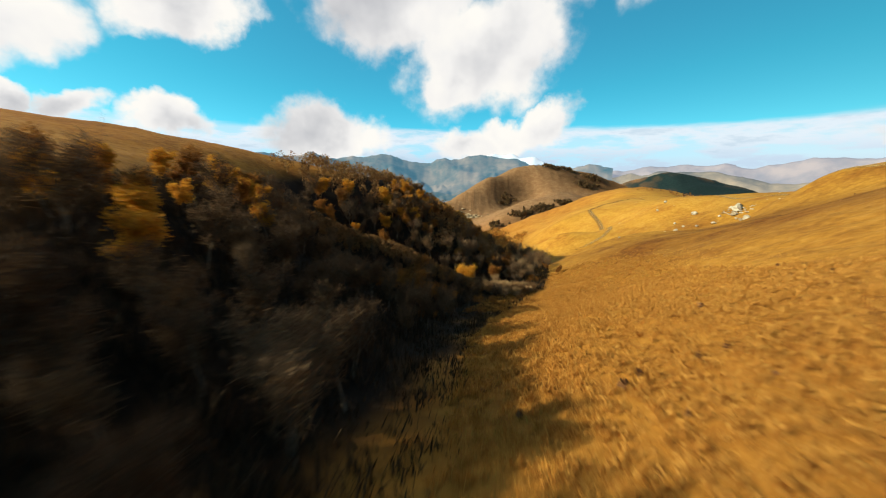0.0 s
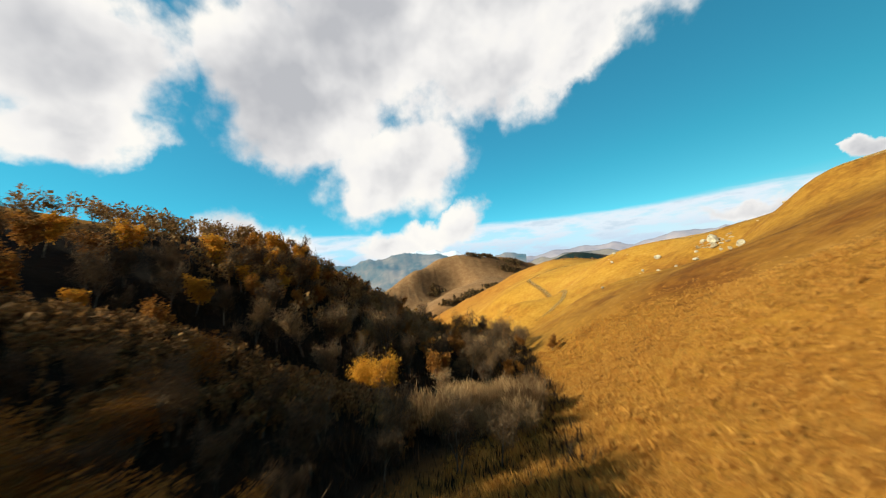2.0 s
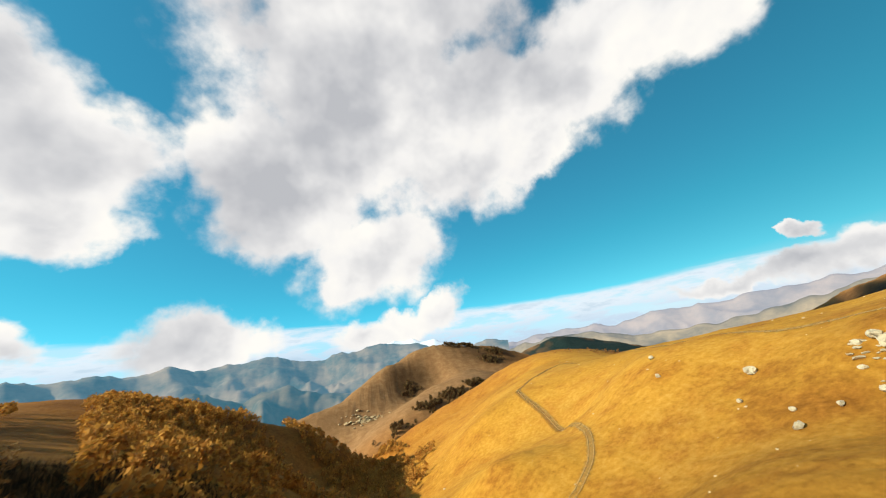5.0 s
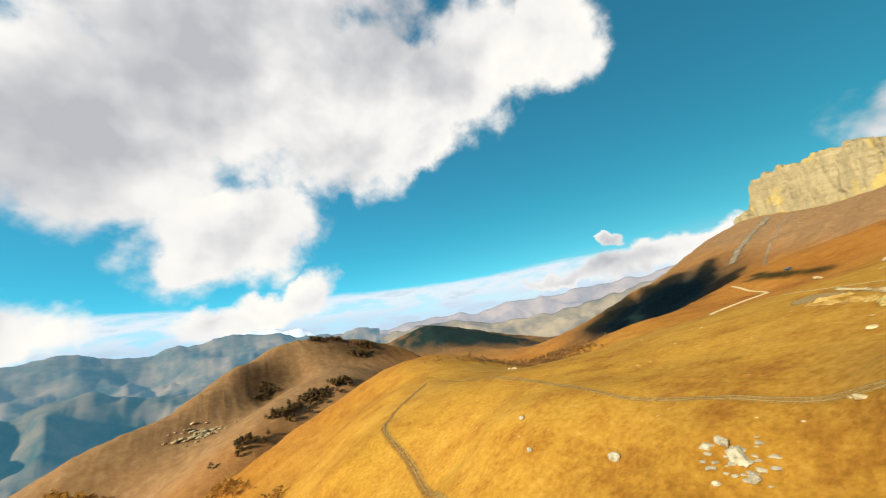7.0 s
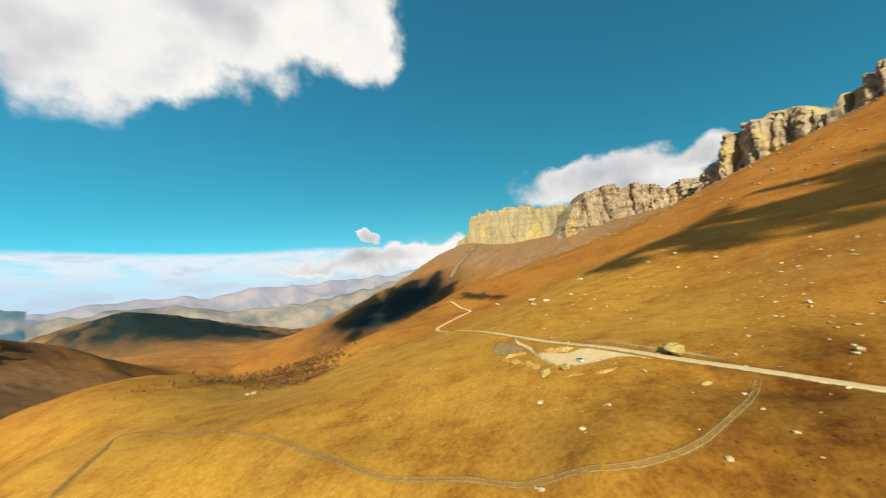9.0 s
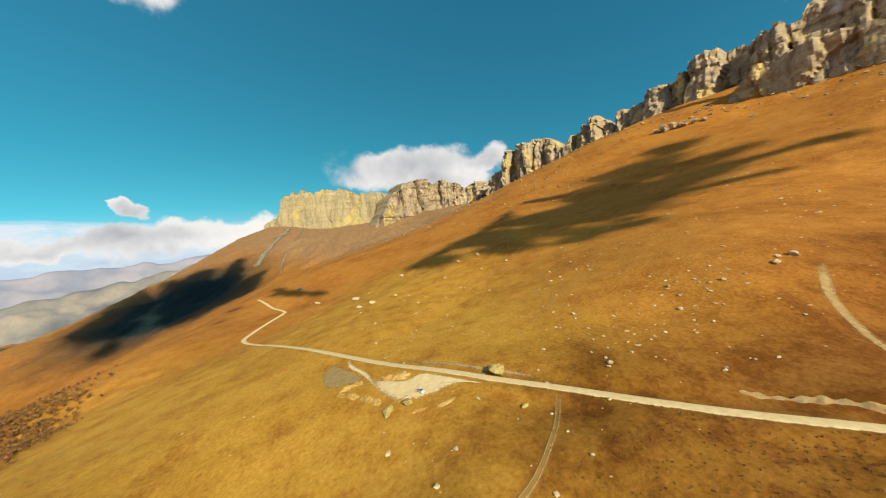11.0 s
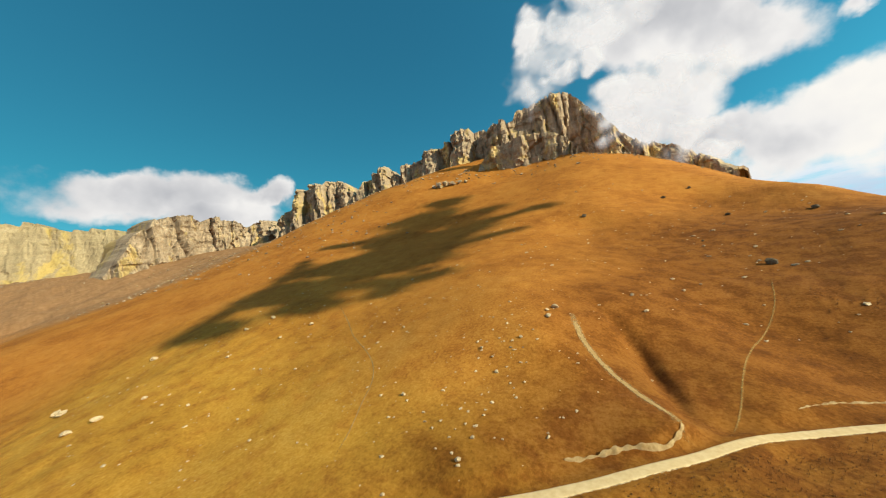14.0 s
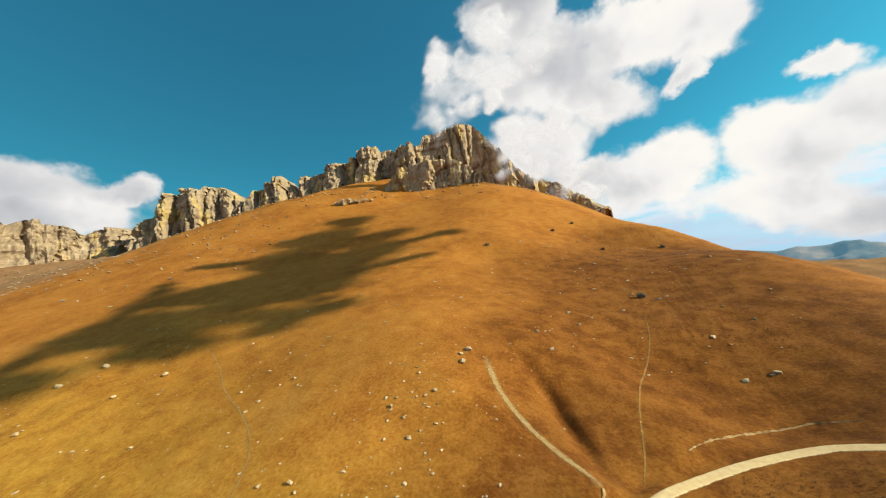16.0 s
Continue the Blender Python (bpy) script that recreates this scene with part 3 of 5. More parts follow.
def build_ground():
    n = CELLS
    verts = np.stack([gxx.ravel(), gyy.ravel(), GZ.ravel()], 1)
    k = np.arange(n * n).reshape(n, n)
    faces = np.stack([k[:-1, :-1], k[:-1, 1:], k[1:, 1:], k[1:, :-1]], -1).reshape(-1, 4)
    me = bpy.data.meshes.new("ground")
    me.from_pydata(verts.tolist(), [], faces.tolist())
    me.polygons.foreach_set("use_smooth", np.ones(len(faces), bool))
    me.materials.append(M_GROUND)
    x, y, z = verts.T
    far = np.hypot(x - 100, y - 100)
    rough = ripples(x, y, 21, 160.0) * 0.5
    # woods and painted shade: the bank of the gully, the north-facing slopes below the mesa, the dark hill and the far
    # ranges
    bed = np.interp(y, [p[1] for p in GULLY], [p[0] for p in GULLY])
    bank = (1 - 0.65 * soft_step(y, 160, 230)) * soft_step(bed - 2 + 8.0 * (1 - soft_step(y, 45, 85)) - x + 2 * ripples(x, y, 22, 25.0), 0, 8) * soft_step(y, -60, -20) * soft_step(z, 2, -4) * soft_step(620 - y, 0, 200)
    # shade of the dark hill, valley slope and dome bowl is put in here
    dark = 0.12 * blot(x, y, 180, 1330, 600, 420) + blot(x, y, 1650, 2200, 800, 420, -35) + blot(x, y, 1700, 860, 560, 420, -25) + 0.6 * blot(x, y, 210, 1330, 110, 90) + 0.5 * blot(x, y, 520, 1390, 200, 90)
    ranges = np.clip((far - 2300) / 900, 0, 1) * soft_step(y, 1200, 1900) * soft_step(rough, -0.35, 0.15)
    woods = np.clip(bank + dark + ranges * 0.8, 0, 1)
    # scree: below the cliffs and on the dome
    foot = soft_step(x, 1150, 1500) * soft_step(1250 - y, 0, 500) * soft_step(x - 2 * y - 700, 0, 700)
    dome = blot(x, y, 80, 1250, 800, 560) * 1.1
    scree = np.clip(foot + dome + soft_step(far, 1500, 2600) * 0.7, 0, 1)
    lush = np.clip(blot(x, y, 80, 90, 190, 200) * 0.6 + blot(x, y, 250, 310, 380, 300, 20) * 1.0 + blot(x, y, 420, 130, 320, 90, -5) * 0.7, 0, 1)
    lush = np.clip(lush + 0.75 * blot(x, y, 420, 130, 420, 190, -8) + 0.3 * blot(x, y, 480, -20, 380, 240, -30), 0, 1)
    rusty = np.clip(blot(x, y, 250, 1400, 600, 300) * 0.7 + 1.15 * blot(x, y, 100, -8, 185, 85, 42) + 0.5 * blot(x, y, 100, 130, 130, 110) + 0.5 * blot(x, y, 65, 95, 70, 50) + 1.5 * blot(x, y, 5, -150, 240, 150, 20) + 1.0 * blot(x, y, 40, -400, 330, 240, 60) + 0.9 * blot(x, y, 60, -130, 160, 170), 0, 1) * 0.95
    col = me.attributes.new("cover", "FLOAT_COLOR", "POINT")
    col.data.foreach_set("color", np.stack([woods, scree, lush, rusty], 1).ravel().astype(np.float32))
    me.attributes.new("pine_shade", "FLOAT", "POINT").data.foreach_set("value", soft_step(x, 900, 1200).astype(np.float32))
    ob = new("ground", me)
    tagged(ob, "rolling mountain pasture of dry golden grass with bare scree", "ground", kind="structure")


build_ground()


def ribbon(name, points, width, mat, lift, label, wobble=0.12, rows=6, crown=0.0, firm=False):
    """A strip of road that lies on the ground."""
    line = spline(points, 3.0)
    along = np.gradient(line, axis=0)
    side = np.stack([-along[:, 1], along[:, 0]], 1) / np.linalg.norm(along, axis=1)[:, None]
    verts, faces = [], []
    for k, (p, s) in enumerate(zip(line, side)):
        for r in range(rows + 1):
            u = r / rows - 0.5
            w = width * (1 + wobble * math.sin(k * 0.9 + 5 * u) * (abs(u) > 0.4))
            q = p + s * u * w
            edge = 0.0 if r in (0, rows) else lift
            verts.append((q[0], q[1], ground_at(*q) + edge + crown * (0.25 - u * u) - (0.15 if r in (0, rows) else 0)))
    for k in range(len(line) - 1):
        for r in range(rows):
            a = k * (rows + 1) + r
            faces.append((a, a + rows + 1, a + rows + 2, a + 1))
    ob = mesh_object(name, verts, faces, mat, smooth=True)
    near_edge = [min(1.0, 2.4 * (0.5 - abs(q / rows - 0.5))) for q in range(rows + 1)]
    near_edge = [(a if firm else 0.85 * a) * min(1.0, 0.25 + k / 8, 0.25 + (len(line) - 1 - k) / 8) + (0.45 if firm and a > 0.1 else 0.0) for k in range(len(line)) for a in near_edge]
    ob.data.attributes.new("edge", "FLOAT", "POINT").data.foreach_set("value", near_edge)
    return tagged(ob, label, "road", kind="structure")


def beside(points, away):
    """The line that runs beside points, away metres to its left."""
    line = spline(points, 12.0)
    along = np.gradient(line, axis=0)
    return [tuple(q) for q in line + away * np.stack([-along[:, 1], along[:, 0]], 1) / np.linalg.norm(along, axis=1)[:, None]]


ribbon("road", ROAD_LINE, 6.6, M_ROAD, 0.25, "pale unpaved gravel road across the mountain slope", wobble=0.06, crown=0.3, rows=10, firm=True)
ribbon("track", TRACK_LINE, 4.2, M_TRACK, 0.12, "worn earth cart track looping over the grassy hill", wobble=0.2, rows=8)
ribbon("track_hill", beside(TRACK_LINE[15:23], -1.2), 4.4, M_RIM, 0.16, "dark trodden earth of the cart track over the hill", wobble=0.4, rows=8)
for side in (-0.75, 0.75):
    ribbon("track_rut", beside(TRACK_LINE, side), 0.6, M_RUT, 0.2, "pale wheel rut of the cart track", wobble=0.1, rows=4)


# ---- cliffs ----
def cliff(name, columns, depth, mat, label, seed, rows=38, bite=1.0, step=5.0, ragged=0.6, flute=1.0, ledges=0.6):
    """A rock wall along columns of x, y, foot and top, with buttresses, clefts and ledges, and its back sloping away."""
    p = spline(columns, step)
    along = np.gradient(p[:, :2], axis=0)
    out = np.stack([along[:, 1], -along[:, 0]], 1) / np.linalg.norm(along, axis=1)[:, None]
    centre = np.array([90.0, 150.0])
    if ((p[:, :2] - centre) * out).sum() > 0:
        out = -out
    dist = np.concatenate([[0], np.cumsum(np.linalg.norm(np.diff(p[:, :2], axis=0), axis=1))])
    verts, faces = [], []
    size = float(np.mean(p[:, 3] - p[:, 2]))
    for k in range(len(p)):
        x, y, z0, z1 = p[k]
        d = dist[k]
        tower = noise.noise(Vector((d / 105, 3.1, seed)))
        gap = max(0.0, noise.noise(Vector((d / 62, 9.3, seed + 4))) - 0.12)
        tooth = size * (0.14 * tower - ragged * gap + 0.07 * (noise.cell(Vector((d / 38 + 0.3 * tower, 7.7, seed))) - 0.5) + 0.05 * noise.noise(Vector((d / 9, 1.7, seed))))
        low = z0 - size * 0.7
        for r in range(rows + 3):
            u = min(r / (rows - 1), 1.0)
            z = low + (z1 + tooth - low) * u
            warp = 0.25 * noise.noise(Vector((d / 50, z / 60, seed + 2)))
            big = noise.noise(Vector((d / 120, z / 400, seed)))
            far1, near1 = noise.voronoi(Vector((d / 55 + warp, z / 420, seed * 1.0)))
            far2, near2 = noise.voronoi(Vector((d / 20 + warp, z / 95, seed * 2.0)))
            block = noise.cell(near1[0] * 31.7) - 0.5
            chip = noise.cell(near2[0] * 17.3) - 0.5
            joint = max(0.0, 1.0 - (far1[1] - far1[0]) / 0.14)
            grain = noise.fractal(Vector((d / 12, z / 16, seed + 9)), 0.9, 2.0, 4)
            ledge = noise.cell(Vector((d / 70 + 2 * warp, (z + 9 * warp) / 24, seed + 12))) - 0.5
            push = bite * size * (0.34 * big + flute * (0.24 * block + 0.06 * chip - 0.12 * joint) + 0.05 * grain + 0.085 * ledges * ledge) - size * 0.22 * u
            if r >= rows:
                push -= depth * (r - rows + 1) / 3.0
                z += size * (0.06, 0.02, -0.9)[r - rows]
            verts.append((x + out[k, 0] * push, y + out[k, 1] * push, z))
    n = rows + 3
    for k in range(len(p) - 1):
        for r in range(n - 1):
            a = k * n + r
            faces.append((a, a + n, a + n + 1, a + 1))
    ob = mesh_object(name, verts, faces, mat)
    return tagged(ob, label, "cliff", kind="structure")


MESA = [(3180, 850, 400, 425), (3156, 762, 396, 492), (3101, 674, 377, 649), (3054, 415, 348, 692), (2964, 107, 317, 656), (2851, -122, 315, 593), (2722, -324, 327, 534), (2500, -520, 330, 500)]
SPUR_CLIFF = [(1868, 60, 214, 216), (1880, 0, 228, 250), (1890, -50, 240, 318), (1900, -95, 250, 395), (1910, -130, 258, 448), (1916, -165, 268, 462), (1939, -256, 307, 506), (1956, -393, 310, 499), (1905, -543, 332, 478), (1765, -619, 336, 423)]
PILLARS = [(1695, -530, 320, 429), (1567, -569, 319, 503), (1493, -604, 337, 559), (1405, -658, 365, 564), (1305, -718, 408, 520), (1255, -752, 460, 546),
           (1111, -826, 471, 566), (995, -882, 482, 586), (871, -918, 500, 619), (743, -967, 512, 637), (692, -984, 513, 608)]
SUMMIT = [(720, -975, 498, 600), (674, -970, 498, 619), (583, -1003, 484, 636), (509, -1021, 476, 660), (439, -1044, 445, 655), (386, -1054, 416, 578),
          (314, -1064, 373, 475), (185, -1072, 299, 366), (96, -1066, 247, 293), (48, -1055, 224, 250)]
BUTTRESS = [(690, -800, 372, 400), (659, -819, 377, 455), (601, -840, 361, 482), (525, -864, 367, 484), (454, -882, 363, 475), (402, -899, 370, 434), (376, -917, 369, 385)]
cliff("cliff_mesa", MESA, 700, M_MESA, "yellow limestone wall of the distant flat-topped mountain", 31, bite=0.3, step=10, ragged=0.12, flute=0.35, ledges=0.3)
cliff("cliff_spur", SPUR_CLIFF, 300, M_CLIFF, "weathered limestone cliff with vertical clefts", 41, ragged=0.3)
cliff("cliff_pillars", PILLARS, 160, M_CLIFF, "row of grey and yellow limestone pillars on the crest", 51, bite=1.0)
cliff("cliff_summit", SUMMIT, 150, M_CLIFF, "towering limestone summit wall half hidden in cloud", 61, bite=0.9, rows=44)
cliff("cliff_buttress", BUTTRESS, 70, M_CLIFF, "broken limestone buttress below the summit wall", 71, bite=1.0)


# ---- clouds that hang about the mountain ----
def cloud_material():
    m, g, sh, out = material("cloud")
    p = g.node("ShaderNodeNewGeometry").outputs["Position"]
    a = g.node("ShaderNodeAttribute")
    a.attribute_name = "body"
    wisp = g.noise(p, 0.009, 3.0, 0.5).outputs["Fac"]
    fac = g.math("MULTIPLY", a.outputs["Fac"], g.span(wisp, 0.32, 0.60, 0.45, 1.1), clamp=True)
    fac = g.math("MINIMUM", fac, 1.0)
    soft = g.node("ShaderNodeBsdfDiffuse")
    soft.inputs[0].default_value = (0.22, 0.22, 0.22, 1)
    thin = g.node("ShaderNodeBsdfTranslucent")
    thin.inputs[0].default_value = (0.22, 0.22, 0.22, 1)
    lit = g.node("ShaderNodeMixShader")
    lit.inputs[0].default_value = 0.5
    g.link(soft.outputs[0], lit.inputs[1])
    g.link(thin.outputs[0], lit.inputs[2])
    # sunlight scattered inside the cloud is put in as emission
    glow = g.node("ShaderNodeEmission")
    glow.inputs[0].default_value, glow.inputs[1].default_value = (1.0, 0.98, 0.95, 1), 0.47
    milky = g.node("ShaderNodeAddShader")
    g.link(lit.outputs[0], milky.inputs[0])
    g.link(glow.outputs[0], milky.inputs[1])
    lit = milky
    clear = g.node("ShaderNodeBsdfTransparent")
    both = g.node("ShaderNodeMixShader")
    g.link(fac, both.inputs[0])
    g.link(clear.outputs[0], both.inputs[1])
    g.link(lit.outputs[0], both.inputs[2])
    g.link(both.outputs[0], out.inputs[0])
    return m


M_CLOUD = cloud_material()


def cloud(name, lumps, label, seed, shells=((1.3, 0.22), (1.05, 0.34), (0.8, 0.45)), cuts=4):
    """A cloud of lumps (x, y, z, radius), each of three nested ragged shells that thin out outwards."""
    bm = bmesh.new()
    layer = bm.verts.layers.float.new("body")
    r = random.Random(seed)
    for x, y, z, size in lumps:
        for grow, amount in shells:
            made = bmesh.ops.create_icosphere(bm, subdivisions=cuts, radius=1.0)["verts"]
            for v in made:
                n = v.co.normalized()
                puff = noise.fractal(n * 1.6 + Vector((x, y, z)) * 0.01, 1.0, 2.0, 4) * 0.30 + noise.fractal(n * 5.0 + Vector((z, x, y)) * 0.01, 0.9, 2.0, 3) * 0.12
                v.co = Vector((x, y, z)) + n * size * grow * (1.0 + puff)
                v[layer] = amount
    me = bpy.data.meshes.new(name)
    bm.to_mesh(me)
    bm.free()
    me.materials.append(M_CLOUD)
    me.polygons.foreach_set("use_smooth", [True] * len(me.polygons))
    ob = new(name, me)
    return tagged(ob, label, "cloud", kind="structure")


# bearing 168 from the hill: sideways place, height, half width and half height of its puffs
CAP = [(-198, 647, 58, 82), (-135, 726, 83, 91), (-58, 757, 96, 79), (-158, 801, 59, 75), (-98, 639, 58, 49), (33, 718, 93, 76), (23, 854, 106, 91), (139, 769, 88, 57), (34, 523, 53, 52), (105, 511, 80, 66), (188, 505, 77, 61), (264, 499, 59, 48), (64, 444, 70, 51), (133, 393, 73, 55), (195, 335, 57, 45), (248, 283, 35, 24), (2, 651, 52, 46)]


def cloud_cap(puffs, label):
    """A body of vapour: a front and a back that swell where the cloud is thick and thin out to nothing at the rim."""
    az = radians(168)
    right, ahead = Vector((math.cos(az), -math.sin(az), 0)), Vector((math.sin(az), math.cos(az), 0))
    step = 6.0
    u0, u1 = min(p[0] - 1.6 * p[2] for p in puffs) - 60, max(p[0] + 1.6 * p[2] for p in puffs) + 60
    v0, v1 = min(p[1] - 1.6 * p[3] for p in puffs) - 60, max(p[1] + 1.6 * p[3] for p in puffs) + 60
    nu, nv = int((u1 - u0) / step) + 1, int((v1 - v0) / step) + 1
    verts, amount, faces, field = [], [], [], np.zeros((2, nv, nu))
    for layer, swell in enumerate((-1.0, 1.0)):
        for j in range(nv):
            for i in range(nu):
                u, v = u0 + i * step, v0 + j * step
                q = Vector((u, v, layer * 90.0))
                bend = noise.noise_vector(q / 90.0) * 62 + noise.noise_vector(q / 34.0) * 11
                f = max(1.12 - math.hypot((u + bend.x - p[0]) / p[2], (v + bend.y - p[1]) / p[3]) for p in puffs)
                f += 0.55 * noise.fractal(q / 70.0, 1.1, 2.0, 4)
                field[layer, j, i] = f
                s = min(max(f / 1.05, 0.0), 1.0)
                s = s * s * (3 - 2 * s)
                deep = 9.0 * s
                verts.append(Vector((90, 150, 0)) + ahead * (1115 + swell * deep) + right * u + Vector((0, 0, v)))
                amount.append(0.98 * min(1.0, 1.25 * s))
    for layer in range(2):
        for j in range(nv - 1):
            for i in range(nu - 1):
                if field[layer, j : j + 2, i : i + 2].max() > 0.0:
                    a = layer * nv * nu + j * nu + i
                    quad = (a, a + 1, a + nu + 1, a + nu)
                    faces.append(quad if layer == 0 else quad[::-1])
    ob = mesh_object("backdrop_cloud", verts, faces, M_CLOUD, smooth=True)
    ob.data.attributes.new("body", "FLOAT", "POINT").data.foreach_set("value", amount)
    return tagged(ob, label, "cloud", kind="structure")


cloud_cap(CAP, "white cumulus cloud wrapped round the rocky summit")


# ---- clouds that only cast their shade on the slopes ----
def streaked_shade(strokes, reach, label, seed):
    """A ragged bank of cloud whose shade lies on the slope along strokes (from x, y to x, y, half width)."""
    g = random.Random(seed)
    spots = []
    for x0, y0, x1, y1, size in strokes:
        n = max(2, int(math.hypot(x1 - x0, y1 - y0) / (0.75 * size)))
        for k in range(n + 1):
            t = k / n
            x, y = x0 + (x1 - x0) * t + g.gauss(0, size * 0.35), y0 + (y1 - y0) * t + g.gauss(0, size * 0.35)
            p = Vector((x, y, ground_at(x, y))) + bearing(SUN_AZ, SUN_EL) * (reach + g.gauss(0, 60))
            spots.append(tuple(p) + (size * g.uniform(0.45, 0.95) * (0.6 if k in (0, n) else 1.0),))
    return cloud("backdrop_cloud", spots, label, seed, ((1.5, 0.16), (1.0, 0.8)), 3)


streaked_shade([(600, 10, 690, -200, 30), (525, -50, 640, -250, 38), (470, -150, 600, -380, 48), (560, -200, 720, -470, 48), (620, -430, 680, -600, 34), (490, -300, 550, -520, 44), (440, -200, 500, -330, 26),
                (470, -440, 350, -520, 13), (740, -330, 830, -290, 15), (440, -110, 385, -190, 14), (640, 60, 720, -90, 13), (700, -100, 800, -230, 13), (420, -330, 360, -400, 12)], 1900,
               "drifting white cumulus that shades the grassy slope", 15)
streaked_shade([(1500, 760, 1990, 980, 70), (1560, 800, 2060, 880, 70), (1620, 660, 2110, 740, 45), (1550, 740, 1760, 600, 60), (1640, 640, 1810, 560, 35), (1450, 900, 1700, 1100, 90), (1600, 1000, 1950, 1150, 90),
                (1750, 820, 1900, 700, 60), (1500, 700, 1660, 560, 30)], 3000, "white cumulus cloud that shades the far valley side", 16)
streaked_shade([(870, 300, 765, 210, 10), (880, 330, 830, 262, 8), (930, 330, 880, 300, 9), (862, 412, 846, 378, 7), (760, 400, 752, 380, 6)], 1700, "small white cloud above the road bend", 17)


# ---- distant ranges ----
# blue haze of the distance is put in as emission on the ranges
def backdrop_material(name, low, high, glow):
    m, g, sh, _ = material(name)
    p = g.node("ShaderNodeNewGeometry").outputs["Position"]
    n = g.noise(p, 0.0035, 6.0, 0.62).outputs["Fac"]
    # the ramp's dark patches also stand for cloud shade on the ranges
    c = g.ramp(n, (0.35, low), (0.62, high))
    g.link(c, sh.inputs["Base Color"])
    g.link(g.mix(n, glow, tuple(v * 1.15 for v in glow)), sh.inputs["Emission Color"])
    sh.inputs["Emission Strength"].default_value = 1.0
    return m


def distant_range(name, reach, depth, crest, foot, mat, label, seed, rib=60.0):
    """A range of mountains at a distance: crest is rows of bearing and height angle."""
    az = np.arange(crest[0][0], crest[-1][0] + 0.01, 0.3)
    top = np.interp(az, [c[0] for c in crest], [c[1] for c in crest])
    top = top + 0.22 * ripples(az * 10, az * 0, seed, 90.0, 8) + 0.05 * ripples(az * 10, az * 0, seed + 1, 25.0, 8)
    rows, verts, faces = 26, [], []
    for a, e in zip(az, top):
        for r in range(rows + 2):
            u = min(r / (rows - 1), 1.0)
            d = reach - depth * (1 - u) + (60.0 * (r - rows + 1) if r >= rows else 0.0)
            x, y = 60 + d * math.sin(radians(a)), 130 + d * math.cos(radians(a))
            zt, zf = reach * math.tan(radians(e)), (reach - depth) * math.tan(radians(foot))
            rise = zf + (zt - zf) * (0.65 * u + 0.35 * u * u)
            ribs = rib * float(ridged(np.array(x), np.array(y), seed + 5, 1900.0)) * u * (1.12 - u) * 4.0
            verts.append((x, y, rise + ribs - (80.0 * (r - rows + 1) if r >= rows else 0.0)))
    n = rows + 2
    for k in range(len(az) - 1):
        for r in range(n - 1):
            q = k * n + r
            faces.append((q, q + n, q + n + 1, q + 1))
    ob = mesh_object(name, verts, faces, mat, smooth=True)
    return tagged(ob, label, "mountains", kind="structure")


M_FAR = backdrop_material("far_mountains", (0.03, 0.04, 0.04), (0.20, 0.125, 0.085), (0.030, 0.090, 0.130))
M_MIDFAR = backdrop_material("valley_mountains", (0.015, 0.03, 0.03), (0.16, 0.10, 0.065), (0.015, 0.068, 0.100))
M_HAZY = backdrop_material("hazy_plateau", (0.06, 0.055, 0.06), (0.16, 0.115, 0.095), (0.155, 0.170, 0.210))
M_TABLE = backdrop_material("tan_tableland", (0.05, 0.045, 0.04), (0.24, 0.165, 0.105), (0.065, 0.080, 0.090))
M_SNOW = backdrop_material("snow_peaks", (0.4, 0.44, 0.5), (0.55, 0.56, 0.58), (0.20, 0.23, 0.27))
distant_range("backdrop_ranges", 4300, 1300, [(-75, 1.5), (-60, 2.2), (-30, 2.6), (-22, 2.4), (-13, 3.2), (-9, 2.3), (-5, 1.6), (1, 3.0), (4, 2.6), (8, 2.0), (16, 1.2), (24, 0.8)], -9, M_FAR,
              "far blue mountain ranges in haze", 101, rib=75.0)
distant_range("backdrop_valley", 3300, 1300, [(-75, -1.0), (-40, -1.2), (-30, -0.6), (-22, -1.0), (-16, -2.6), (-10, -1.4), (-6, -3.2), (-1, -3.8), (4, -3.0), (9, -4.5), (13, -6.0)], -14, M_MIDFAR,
              "wooded ridges beyond the valley in blue-green haze", 111, rib=90.0)
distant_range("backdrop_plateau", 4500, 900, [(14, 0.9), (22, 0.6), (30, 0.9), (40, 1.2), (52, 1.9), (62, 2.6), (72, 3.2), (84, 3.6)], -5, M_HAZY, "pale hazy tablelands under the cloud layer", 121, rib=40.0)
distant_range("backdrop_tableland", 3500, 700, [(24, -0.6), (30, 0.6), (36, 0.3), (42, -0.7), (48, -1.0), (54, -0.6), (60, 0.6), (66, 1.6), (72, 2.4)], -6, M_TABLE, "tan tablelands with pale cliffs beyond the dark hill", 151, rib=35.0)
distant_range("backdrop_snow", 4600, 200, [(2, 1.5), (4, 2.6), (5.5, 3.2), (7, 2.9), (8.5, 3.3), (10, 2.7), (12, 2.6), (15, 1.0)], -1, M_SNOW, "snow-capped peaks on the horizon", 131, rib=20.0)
distant_range("backdrop_south", 4500, 1500, [(185, -1.2), (200, -1.6), (215, -2.0), (240, -1.5), (260, -1.0)], -9, M_FAR, "far plains and hills to the south in blue haze", 141)


# ---- trees ----
def part(name, verts, faces, mat, parent, label=""):
    return mesh_object(name, verts, faces, mat, parent, label=label)


